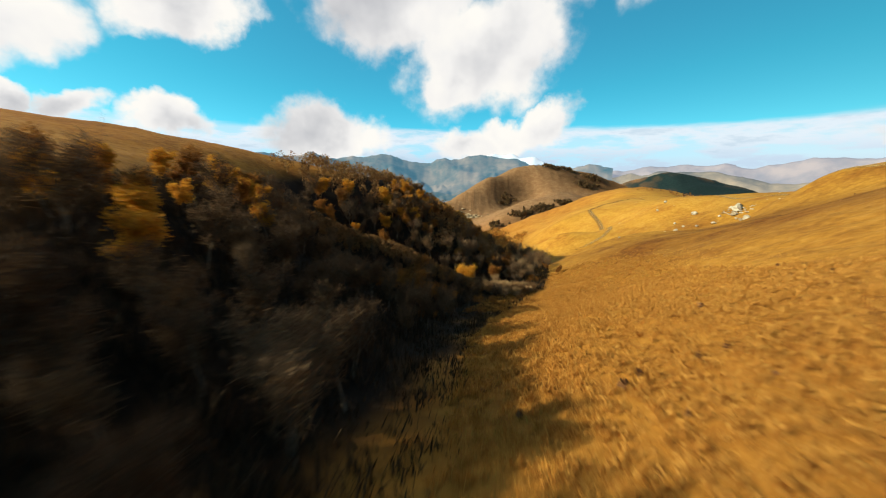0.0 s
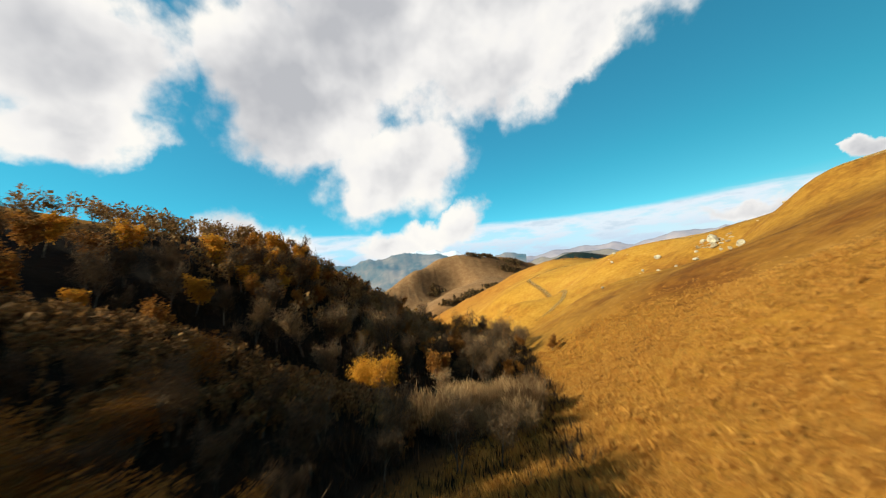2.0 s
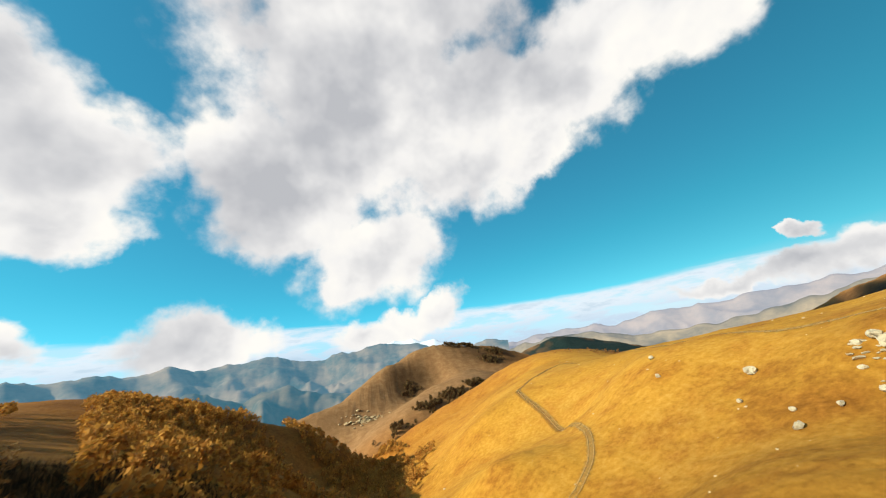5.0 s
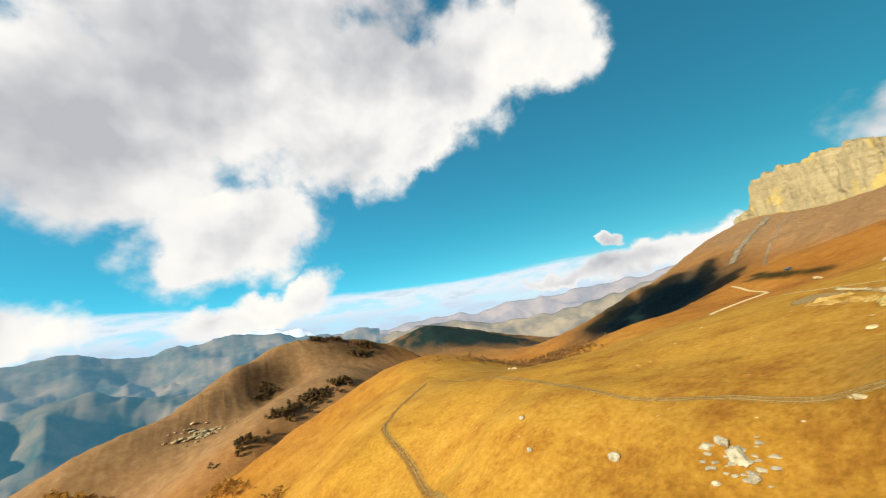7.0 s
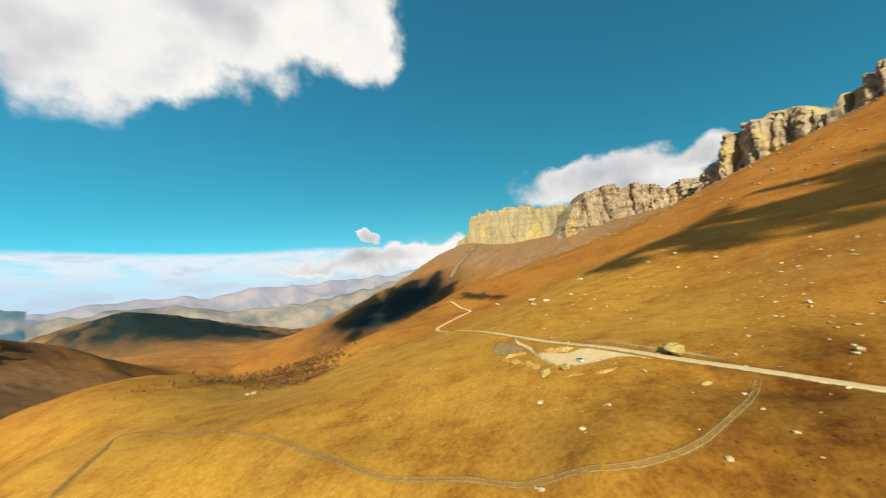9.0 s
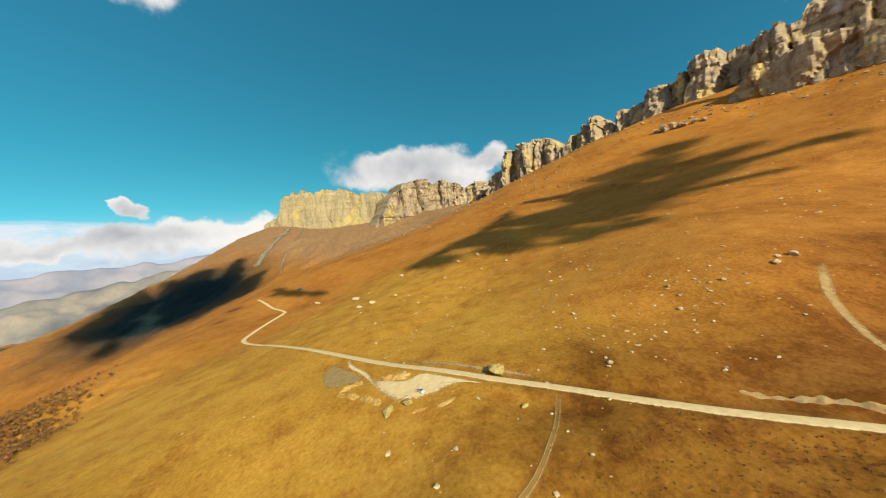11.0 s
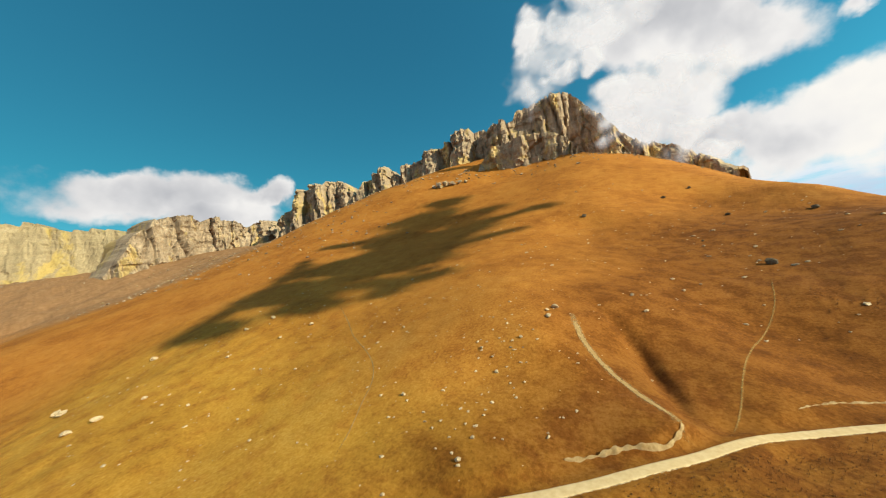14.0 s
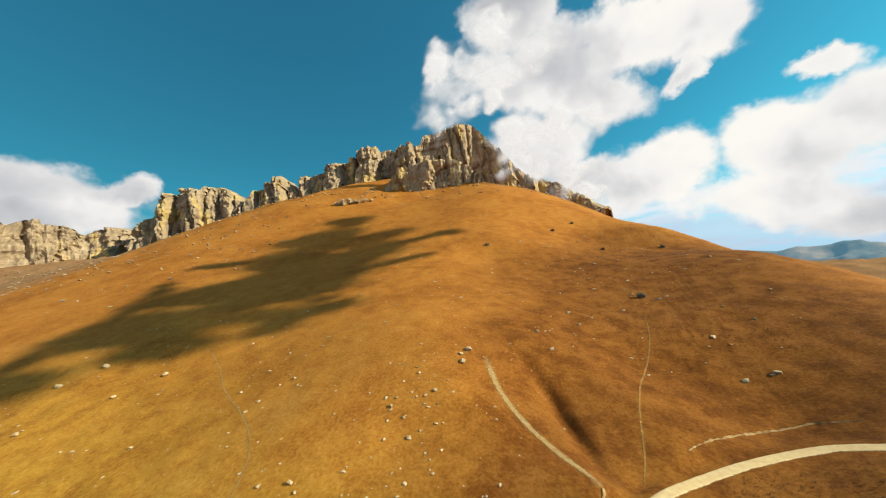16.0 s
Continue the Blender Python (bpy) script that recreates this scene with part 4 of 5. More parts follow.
def tube(verts, faces, a, b, ra, rb, sides=5):
    a, b = Vector(a), Vector(b)
    z = (b - a).normalized()
    x = z.orthogonal().normalized()
    y = z.cross(x)
    base = len(verts)
    for p, r in ((a, ra), (b, rb)):
        for k in range(sides):
            t = 2 * math.pi * k / sides
            verts.append(p + (x * math.cos(t) + y * math.sin(t)) * r)
    for k in range(sides):
        m = (k + 1) % sides
        faces.append((base + k, base + m, base + sides + m, base + sides + k))


def limbs(r, tall, stems, spread):
    """Trunk and limbs as tubes, and the places of the twig ends."""
    verts, faces, ends = [], [], []

    def grow(at, way, length, thick, level):
        here = at
        for k in range(3):
            way2 = (way + Vector((r.gauss(0, 0.12), r.gauss(0, 0.12), 0.05))).normalized()
            there = here + way2 * length / 3
            tube(verts, faces, here, there, thick * (1 - k * 0.22), thick * (1 - (k + 1) * 0.22), 6 if level == 0 else 4)
            if level < 2:
                for _ in range(3 if level == 0 else 2):
                    if k == 0 and level == 0:
                        continue
                    turn = r.uniform(0, 6.283)
                    out = (way2 * r.uniform(0.5, 0.9) + Vector((math.cos(turn), math.sin(turn), 0.25)) * r.uniform(0.5, 1.0) * spread).normalized()
                    grow(here + (there - here) * r.random(), out, length * r.uniform(0.38, 0.55), thick * 0.42, level + 1)
            else:
                ends.append(there)
            here, way = there, way2
        ends.append(here)

    for s in range(stems):
        turn = r.uniform(0, 6.283)
        lean = Vector((math.cos(turn) * 0.22, math.sin(turn) * 0.22, 1)) if stems > 1 else Vector((r.gauss(0, 0.06), r.gauss(0, 0.06), 1))
        grow(Vector((math.cos(turn) * 0.25, math.sin(turn) * 0.25, -0.4)) if stems > 1 else Vector((0, 0, -0.4)), lean.normalized(), tall * r.uniform(0.7, 0.85), tall * 0.017 + 0.03, 0)
    return verts, faces, ends


def leaves(r, ends, count, size, puff):
    verts, faces = [], []
    for _ in range(count):
        c = r.choice(ends) + Vector((r.gauss(0, puff), r.gauss(0, puff), r.gauss(0, puff * 0.8)))
        u = Vector((r.gauss(0, 1), r.gauss(0, 1), r.gauss(0, 0.7))).normalized()
        v = u.orthogonal().normalized()
        v = (v * math.cos(r.uniform(0, 3)) + u.cross(v) * math.sin(r.uniform(0, 3))).normalized()
        s = size * r.uniform(0.6, 1.3)
        k = len(verts)
        verts += [c - u * s, c + v * s * 0.55 + u.cross(v) * s * 0.2, c + u * s, c - v * s * 0.6]
        faces.append((k, k + 1, k + 2, k + 3))
    return verts, faces


def twigs(r, ends, count, length, thick, up=0.6):
    verts, faces = [], []
    for _ in range(count):
        c = r.choice(ends) + Vector((r.gauss(0, 0.35), r.gauss(0, 0.35), r.gauss(0, 0.3)))
        w = Vector((r.gauss(0, 0.7), r.gauss(0, 0.7), up + r.gauss(0, 0.4))).normalized() * length * r.uniform(0.5, 1.3)
        s = w.orthogonal().normalized() * thick
        k = len(verts)
        verts += [c - s, c + s, c + w * 0.55 + s * 0.4 + s.cross(w).normalized() * 0.06, c + w]
        faces += [(k, k + 1, k + 2), (k, k + 2, k + 3)]
    return verts, faces


def tree(kind, seed, tall, label, twig=None):
    r = random.Random(seed)
    root = new("tree")
    if kind == "bare":
        v, f, ends = limbs(r, tall, r.choice((1, 2, 3)), 0.75)
        part("trunk", v, f, M_BARK, root, "pale grey trunk and bare limbs")
        v, f = twigs(r, ends, 1500, tall * 0.13, 0.016)
        part("crown", v, f, twig or M_TWIG, root)
    else:
        v, f, ends = limbs(r, tall, r.choice((1, 2)), 1.0)
        part("trunk", v, f, M_BARK, root)
        v, f = leaves(r, ends, 2300, tall * 0.022 + 0.05, tall * 0.055)
        part("crown", v, f, M_GOLD if kind == "gold" else M_RUST, root)
    return tagged(root, label, "tree", "trees on the gully bank")


def shrub(kind, seed, tall, label, count=1100):
    """A bush: stems from one foot and a ragged head."""
    r = random.Random(seed)
    root = new("shrub")
    verts, faces, ends = [], [], []
    for _ in range(16):
        a = r.uniform(0, 6.283)
        tip = Vector((math.cos(a) * r.uniform(0.1, 0.55), math.sin(a) * r.uniform(0.1, 0.55), r.uniform(0.75, 1.0))) * tall
        foot = Vector((math.cos(a) * 0.1, math.sin(a) * 0.1, -0.25))
        mid = (foot + tip) / 2 + Vector((math.cos(a), math.sin(a), 0.2)) * tall * 0.08
        tube(verts, faces, foot, mid, 0.035, 0.022, 4)
        tube(verts, faces, mid, tip, 0.022, 0.008, 4)
        ends += [tip, (tip + mid) / 2, tip * 0.8, mid]
    part("stem", verts, faces, M_BARK, root)
    if kind == "stems":
        v, f = twigs(r, ends, 1100, tall * 0.42, 0.007, 1.6)
        part("crown", v, f, M_REED, root)
    else:
        v, f = leaves(r, ends, count * 2, tall * 0.017 + 0.025, tall * 0.12)
        part("crown", v, f, M_GOLD if kind == "gold" else M_RUST, root)
    return tagged(root, label, "shrub", "shrubs in the gully")


def plant(protos, spots, r):
    """Copies of the first plants at spots (x, y, scale)."""
    used = set()
    for x, y, s in spots:
        ob = r.choice(protos)
        m = Matrix.Translation((x, y, ground_at(x, y) - 0.1)) @ pose(0, 0, 0, r.gauss(0, 3), r.gauss(0, 3), r.uniform(0, 360)) @ Matrix.Scale(s, 4)
        if ob.name not in used:
            used.add(ob.name)
            ob.matrix_basis = m
        else:
            c = copy_thing(ob, Matrix.Identity(4))
            c.matrix_basis = m


r = random.Random(3)
# sun and shade are put into two twig colours, pale and dark
bare = [tree("bare", 200 + k, 8.0, "leafless grey-brown tree with fine twigs on the shaded bank") for k in range(5)]
pale = [tree("bare", 210 + k, 8.0, "leafless tree in the gully, sunlight put into its pale twig colour", M_REED) for k in range(3)]
rust = [tree("rust", 220 + k, 7.0, "tree with rust-brown autumn leaves on the bank") for k in range(3)]
gold = [tree("gold", 240 + k, 7.0, "tree with bright yellow-orange autumn crown") for k in range(2)]
low = [shrub("rust", 260 + k, 2.2, "low shrub with withered rust leaves") for k in range(2)]
globe = shrub("gold", 300, 6.0, "rounded small tree with a dense golden crown", 9000)
globe.matrix_basis = Matrix.Translation((3.7, 101, ground_at(3.7, 101) - 0.6)) @ Matrix.Diagonal((0.78, 0.78, 0.95, 1))
reed = [shrub("stems", 280 + k, 3.0, "pale leafless bush of dense upright stems") for k in range(2)]


def gully_x(y):
    return float(np.interp(y, [g[1] for g in GULLY], [g[0] for g in GULLY]))


def path_gap(x, y):
    """Sideways room to the flight path."""
    return min(math.hypot(x - p[1], y - p[2]) for p in PATH[:8])


spots = {"bare": [], "pale": [], "rust": [], "gold": [], "low": [], "reed": []}
tries = 0
placed = []
while len(placed) < 245 and tries < 40000:
    tries += 1
    y = r.uniform(-30, 160) if r.random() < 0.55 else r.uniform(-30, 82)
    edge = gully_x(y)
    back = 78 if y < 120 else 65
    x = edge - 2 - abs(r.random() ** 1.15) * back
    z = ground_at(x, y)
    if z > (-1.5 if y < 60 else -2.5 if y < 118 else 4.5) or path_gap(x, y) < 6.5:
        continue
    room = 2.2 if y < 82 else 3.0 if y < 160 else 4.2
    if math.hypot(x - 3.7, y - 101) < 8 or (x > gully_x(y) - 14 and 78 < y < 105) or (x > -62 and 78 < y < 103):
        continue
    if any(abs(x - a) < room and abs(y - b) < room for a, b in placed):
        continue
    placed.append((x, y))
    up = (edge - x) / back
    size = r.uniform(0.8, 1.3) * (0.42 if 60 < y < 80 and x > -32 else 0.5 if path_gap(x, y) < 14 else 0.62 if y < 60 else 0.72 if y < 110 else 0.82)
    # mostly unseen trees left of the start, added and enlarged to cast shade
    if y < 24 and x < -13:
        size *= 1.1
    pick = r.random()
    if z > -9 and y < 100 and path_gap(x, y) > 22:
        kind = "rust" if pick < 0.35 else "gold" if pick < 0.6 else "bare"
    elif up > 0.6 and y > 100:
        kind = "rust" if pick < 0.22 else "gold" if pick < 0.52 else "bare"
    else:
        kind = "rust" if pick > 0.9 and path_gap(x, y) > 18 else "pale" if pick < 0.4 and y > 100 else "bare"
    spots[kind].append((x, y, size))
# the lone yellow tree, and the thicket in the bed of the gully
spots["gold"] += [(-15.5, 131.5, 0.95), (-19, 139, 1.0), (-12, 146, 0.9), (-21, 127, 0.85), (-27, 133, 1.15), (-22, 152, 1.15), (-12, 150, 0.95), (-40, 128, 1.1), (-48, 120, 1.0)]
for k in range(60):
    t, w = r.random(), r.uniform(-4.5, 4.5)
    spots["reed"].append((12 + 9 * t + w, 80 + 24 * t - 0.4 * w, r.uniform(0.5, 0.9)))
spots["rust"] += [(-11, 127, 0.8), (-17, 124, 0.85), (-23, 133, 0.95), (-14, 139, 0.95), (-8, 152, 0.8), (-9, 135, 0.8)]
for k in range(22):
    y = r.uniform(118, 170)
    spots["pale"].append((gully_x(y) + r.uniform(-12, 5), y, r.uniform(0.6, 0.9)))
for k in range(24):
    y = r.uniform(108, 200)
    spots["rust"].append((gully_x(y) + r.uniform(-3, 8), y, r.uniform(0.25, 0.45)))
# the bushy spur whose tops catch the sun
for k in range(60):
    y = r.uniform(66, 96)
    x = gully_x(y) - r.uniform(7.5, 26)
    if y < 70 or x < -7:
        spots["low"].append((x, y, r.uniform(0.9, 1.5)))
for k in range(7):
    y = r.uniform(40, 72)
    spots["low"].append((gully_x(y) - r.uniform(0.5, 7.5), y, r.uniform(0.5, 0.95)))
plant(bare, spots["bare"], r)
plant(pale, spots["pale"], r)
plant(rust, spots["rust"], r)
plant(gold, spots["gold"], r)
plant(low, spots["low"], r)
plant(reed, spots["reed"], r)


def far_woods(name, spots, mat, label, seed, clumps=46, leaf=0.085):
    """Many crowns joined into one wood."""
    g = np.random.default_rng(seed)
    verts, faces, k = [], [], 0
    quad = np.arange(clumps * 4).reshape(clumps, 4)
    for x, y, tall in spots:
        z0 = ground_at(x, y)
        verts.append(np.array([(x - 0.12, y, z0 - 0.3), (x + 0.12, y, z0 - 0.3), (x, y + 0.12, z0 + tall * 0.7), (x, y - 0.12, z0 - 0.3)]))
        faces += [(k, k + 1, k + 2), (k + 1, k + 3, k + 2), (k + 3, k, k + 2)]
        u = g.normal(size=(clumps, 3))
        u /= np.linalg.norm(u, axis=1)[:, None]
        c = u * g.uniform(0.45, 1.0, (clumps, 1)) * np.array([tall * 0.30, tall * 0.30, tall * 0.42]) + [x, y, z0 + tall * 0.62]
        a, b = g.normal(size=(clumps, 3)) * tall * leaf, g.normal(size=(clumps, 3)) * tall * leaf
        verts.append(np.stack([c - a, c + b * 0.7, c + a, c - b], 1).reshape(-1, 3))
        faces += (quad + k + 4).tolist()
        k += 4 + clumps * 4
    me = bpy.data.meshes.new(name)
    me.from_pydata(np.concatenate(verts).tolist(), [], faces)
    me.materials.append(mat)
    return tagged(new(name, me), label, "woods", kind="stuff")


# near-black tones: the shade under the trees is put into this colour
M_BRUSH = leaf_material("shade_dark_brush", [(0.0, (0.010, 0.006, 0.003)), (0.6, (0.030, 0.017, 0.009)), (1.0, (0.12, 0.068, 0.030))])


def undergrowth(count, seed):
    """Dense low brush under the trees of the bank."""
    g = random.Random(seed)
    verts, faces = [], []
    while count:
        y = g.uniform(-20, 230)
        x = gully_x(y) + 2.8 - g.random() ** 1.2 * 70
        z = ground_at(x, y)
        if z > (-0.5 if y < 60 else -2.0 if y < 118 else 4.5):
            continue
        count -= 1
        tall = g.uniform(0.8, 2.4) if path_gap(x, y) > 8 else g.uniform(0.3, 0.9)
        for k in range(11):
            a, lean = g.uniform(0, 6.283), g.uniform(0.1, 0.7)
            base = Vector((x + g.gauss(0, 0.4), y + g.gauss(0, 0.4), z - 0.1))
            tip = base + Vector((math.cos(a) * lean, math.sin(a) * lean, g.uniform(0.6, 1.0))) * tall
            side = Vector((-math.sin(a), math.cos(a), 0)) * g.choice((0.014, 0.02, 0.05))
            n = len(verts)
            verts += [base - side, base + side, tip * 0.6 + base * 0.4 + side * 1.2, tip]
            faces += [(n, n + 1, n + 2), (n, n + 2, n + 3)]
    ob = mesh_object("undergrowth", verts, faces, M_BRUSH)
    return tagged(ob, "dark tangled brush under the trees of the bank, shade in its colour", "undergrowth", kind="stuff")


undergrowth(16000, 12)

wood = []
for k in range(6600):
    y = r.uniform(185, 640)
    x = r.uniform(-240, gully_x(y) + (4 if y < 330 else 34 if y < 400 else 58))
    if ground_at(x, y) < -6 and math.sin(x * 0.05 + y * 0.03) > -0.8:
        wood.append((x, y, r.uniform(4.2, 7.5)))
far_woods("woods", wood, M_WOODS, "far autumn woodland of orange and brown crowns", 71, 64, 0.06)
thin = [(x, y, r.uniform(4.0, 6.5)) for x, y in ((r.uniform(-75, gully_x(150) - 18), r.uniform(125, 190)) for k in range(420)) if ground_at(x, y) < 3 and path_gap(x, y) > 9]
far_woods("woods", thin, M_SPUR, "brown twiggy woodland behind the gully bank", 75, 90, 0.035)
brush = [(r.gauss(396, 22), r.gauss(418, 14), r.uniform(2.5, 5.0)) for k in range(320)] + [(r.gauss(455, 36), r.gauss(470, 24), r.uniform(3, 6.0)) for k in range(520)]
brush += [(r.gauss(590, 60), r.gauss(575, 40), r.uniform(3, 6)) for k in range(300)] + [(r.gauss(330, 30), r.gauss(470, 10), r.uniform(2, 4)) for k in range(120)]
far_woods("woods", brush, M_SCRUB, "reddish autumn scrub in the saddle behind the hill", 72)
hedge = []
for cx, cy, n in ((111, 897, 22), (180, 966, 30), (262, 1020, 46), (330, 1040, 50), (210, 985, 16), (381, 1436, 50), (450, 1440, 60), (540, 1400, 70), (500, 1340, 60), (190, 1300, 40)):
    hedge += [(r.gauss(cx, 16), r.gauss(cy, 10), r.uniform(9, 16)) for k in range(n)]
M_DARKWOOD = leaf_material("dark_crowns", [(0.0, (0.04, 0.028, 0.015)), (0.6, (0.11, 0.065, 0.03)), (1.0, (0.22, 0.12, 0.04))])
far_woods("woods", hedge, M_DARKWOOD, "dark clumps of trees on the far brown hill", 73, 60)

# the sunlit brush that clothes the spur beside the gully
spur = []
for k in range(3000):
    y = r.uniform(72, 101)
    x = r.uniform(-42, gully_x(y) - 9)
    ragged = 5 * math.sin(x * 0.31 + 1) + 3 * math.sin(x * 0.83) + r.gauss(0, 2)
    if path_gap(x, y) > 6 and 79 + 0.6 * ragged < y < 94 + 0.5 * ragged and x > -38 + 4 * math.sin(y * 0.3) + r.gauss(0, 2):
        spur.append((x, y, r.uniform(0.9, 2.3)))
far_woods("brush", spur, M_SPUR, "sunlit brown brush of fine withered twigs on the spur", 77, 44, 0.05)


# ---- grass of the near slope ----
def grass(name, count, label, seed):
    g = random.Random(seed)
    verts, faces = [], []
    made = 0
    while made < count:
        y = g.uniform(-12, 150)
        x = gully_x(y) + g.uniform(3.0 if y < 60 else -6, 60)
        d = path_gap(x, y)
        if g.random() > 1.25 - d / 32:
            continue
        made += 1
        z = ground_at(x, y)
        lush = g.uniform(0.7, 1.5)
        for b in range(6):
            a = g.uniform(0, 6.283)
            h = g.uniform(0.07, 0.24) * lush
            px, py = x + g.gauss(0, 0.16), y + g.gauss(0, 0.16)
            lx, ly = math.cos(a) * h * 0.55, math.sin(a) * h * 0.55
            wx, wy = -math.sin(a) * 0.012, math.cos(a) * 0.012
            k = len(verts)
            verts += [(px - wx, py - wy, z - 0.03), (px + wx, py + wy, z - 0.03), (px + lx * 0.45 + wx * 0.6, py + ly * 0.45 + wy * 0.6, z + h * 0.7), (px + lx, py + ly, z + h)]
            faces += [(k, k + 1, k + 2), (k, k + 2, k + 3)]
    ob = mesh_object(name, verts, faces, M_STRAW)
    return tagged(ob, label, "grass", kind="stuff")


grass("grass", 36000, "tufts of long dry straw-coloured grass on the slope", 33)


def tussocks(count, seed):
    """Coarser clumps that roughen the slope."""
    g = random.Random(seed)
    verts, faces = [], []
    while count:
        y = g.uniform(-8, 135)
        x = gully_x(y) + g.uniform(2.5 if y < 60 else -3, 62)
        if path_gap(x, y) > 34:
            continue
        count -= 1
        z, tall = ground_at(x, y), g.uniform(0.3, 0.62)
        for b in range(16):
            a = g.uniform(0, 6.283)
            px, py = x + g.gauss(0, 0.15), y + g.gauss(0, 0.15)
            h, lean = tall * g.uniform(0.6, 1.0), g.uniform(0.15, 0.75)
            wx, wy = -math.sin(a) * 0.018, math.cos(a) * 0.018
            k = len(verts)
            verts += [(px - wx, py - wy, z - 0.04), (px + wx, py + wy, z - 0.04), (px + math.cos(a) * h * lean * 0.4, py + math.sin(a) * h * lean * 0.4, z + h * 0.7),
                      (px + math.cos(a) * h * lean, py + math.sin(a) * h * lean, z + h)]
            faces += [(k, k + 1, k + 2), (k, k + 2, k + 3)]
    ob = mesh_object("tussocks", verts, faces, M_STRAW)
    return tagged(ob, "coarse rust and straw tussocks on the gully side", "grass", kind="stuff")


tussocks(7000, 34)


# ---- rocks ----
def rock_mesh(seed, rough=0.35, flat=0.65, cuts=3):
    bm = bmesh.new()
    bmesh.ops.create_icosphere(bm, subdivisions=cuts, radius=1.0)
    r = random.Random(seed)
    shift = Vector((r.uniform(0, 90), r.uniform(0, 90), r.uniform(0, 90)))
    planes = [(Vector((r.gauss(0, 1), r.gauss(0, 1), r.gauss(0, 1))).normalized(), r.uniform(0.45, 0.75)) for _ in range(13)]
    for v in bm.verts:
        n = v.co.normalized()
        for p, d in planes:
            over = v.co.dot(p) - d
            if over > 0:
                v.co -= p * over * 0.97
        v.co += n * noise.fractal(n * 2.2 + shift, 0.8, 2.0, 4) * rough * 0.6
        v.co.z *= flat
    me = bpy.data.meshes.new("rock")
    bm.to_mesh(me)
    bm.free()
    return me


rocks = [rock_mesh(400 + k) for k in range(6)]
for me in rocks:
    me.materials.append(M_ROCK)


def boulder(x, y, size, label, group="boulders on the slope", long=1.3, sink=0.3, mat=None, tall=1.0):
    rr = random.Random(int(x * 7 + y * 13))
    me = rocks[rr.randrange(6)]
    if mat is not None:
        me = me.copy()
        me.materials.clear()
        me.materials.append(mat)
    ob = new("boulder", me)
    ob.matrix_basis = Matrix.Translation((x, y, ground_at(x, y) + size * (0.65 * tall - sink))) @ pose(0, 0, 0, rr.gauss(0, 10), rr.gauss(0, 10), rr.uniform(0, 360)) @ Matrix.Diagonal((size * long, size, size * tall, 1))
    return tagged(ob, label, "boulder", group)


M_DARKROCK = rock_material("dark_rock", [(0.0, (0.05, 0.035, 0.022)), (0.5, (0.14, 0.095, 0.055)), (1.0, (0.34, 0.25, 0.15))], 0.5)
GREY, PALE = "grey weathered boulder half sunk in dry grass", "pale limestone boulder lying in golden grass"
# the white outcrop and its stones above the gully
for x, y, s in ((134, 166, 1.9), (137, 169, 1.5), (131, 163, 1.3), (126, 153, 1.2), (124, 148, 1.4), (123, 164, 1.0), (136, 172, 1.0), (128, 158, 0.8),
                (133, 193, 1.3), (139, 230, 1.0), (127, 217, 1.0), (119, 169, 0.7), (121, 189, 0.8), (129, 169, 0.7), (74, 152, 0.6), (111, 172, 1.2), (117, 176, 0.7)):
    boulder(x, y, s * (1.15 if s > 1.2 else 0.9), PALE, "white stones above the gully", mat=M_WHITE, tall=1.3)
for x, y, s in ((274, -461, 5.0), (171, -607, 5.0), (62, -301, 6.0), (156, -161, 2.2), (143, -136, 2.4), (539, 0, 3.2), (532, -29, 3.6), (454, -38, 3.2), (133, -66, 1.2), (191, -72, 2.6), (192, -89, 3.2),
                (197, -40, 1.6), (200, -12, 1.5), (218, -26, 1.6), (195, -80, 1.8), (84, -536, 4.0), (134, -668, 4.5), (-9, -551, 6.0), (114, -382, 2.2), (114, -230, 1.6)):
    boulder(x, y, s * 0.8, GREY, sink=0.3, tall=1.15, mat=M_DARKROCK if y < -280 else None)
for x, y, s in ((619, 74, 4.0), (579, 149, 4.5), (484, 132, 3.6), (485, 148, 3.2), (478, 104, 2.2), (241, 24, 1.5), (184, 49, 1.4), (159, 17, 1.1), (343, -51, 1.5), (308, -43, 1.4), (465, -7, 1.8),
                (345, -28, 1.3), (376, 22, 1.3), (417, 87, 1.5), (482, 39, 2.2), (182, 51, 1.0), (317, 407, 2.8), (312, 410, 2.0), (592, 152, 4.5), (690, 215, 5.0)):
    boulder(x, y, s, PALE)
# the great boulder over the road
for x, y, s in ((795, -688, 9.0), (778, -696, 12.0), (757, -706, 14.0), (738, -716, 11.0), (720, -730, 9.0), (705, -742, 7.0), (765, -690, 7.0)):
    boulder(x, y, s, "dark broken limestone block of a small outcrop", "outcrop below the crest", 1.2, 0.2, M_CLIFF, 1.2)
for x, y, s in ((213, 134, 2.5), (213, 143, 2.3), (280, 137, 1.6), (184, 91, 1.2)):
    boulder(x, y, s, "large pale yellow boulder beside the parking place", "boulders of the parking place", 1.7, 0.3, M_MOSSY)
boulder(211, 90, 4.2, "huge boulder with a yellow lichen face beside the gravel road", "", 1.35, 0.25, M_MOSSY, 1.15)


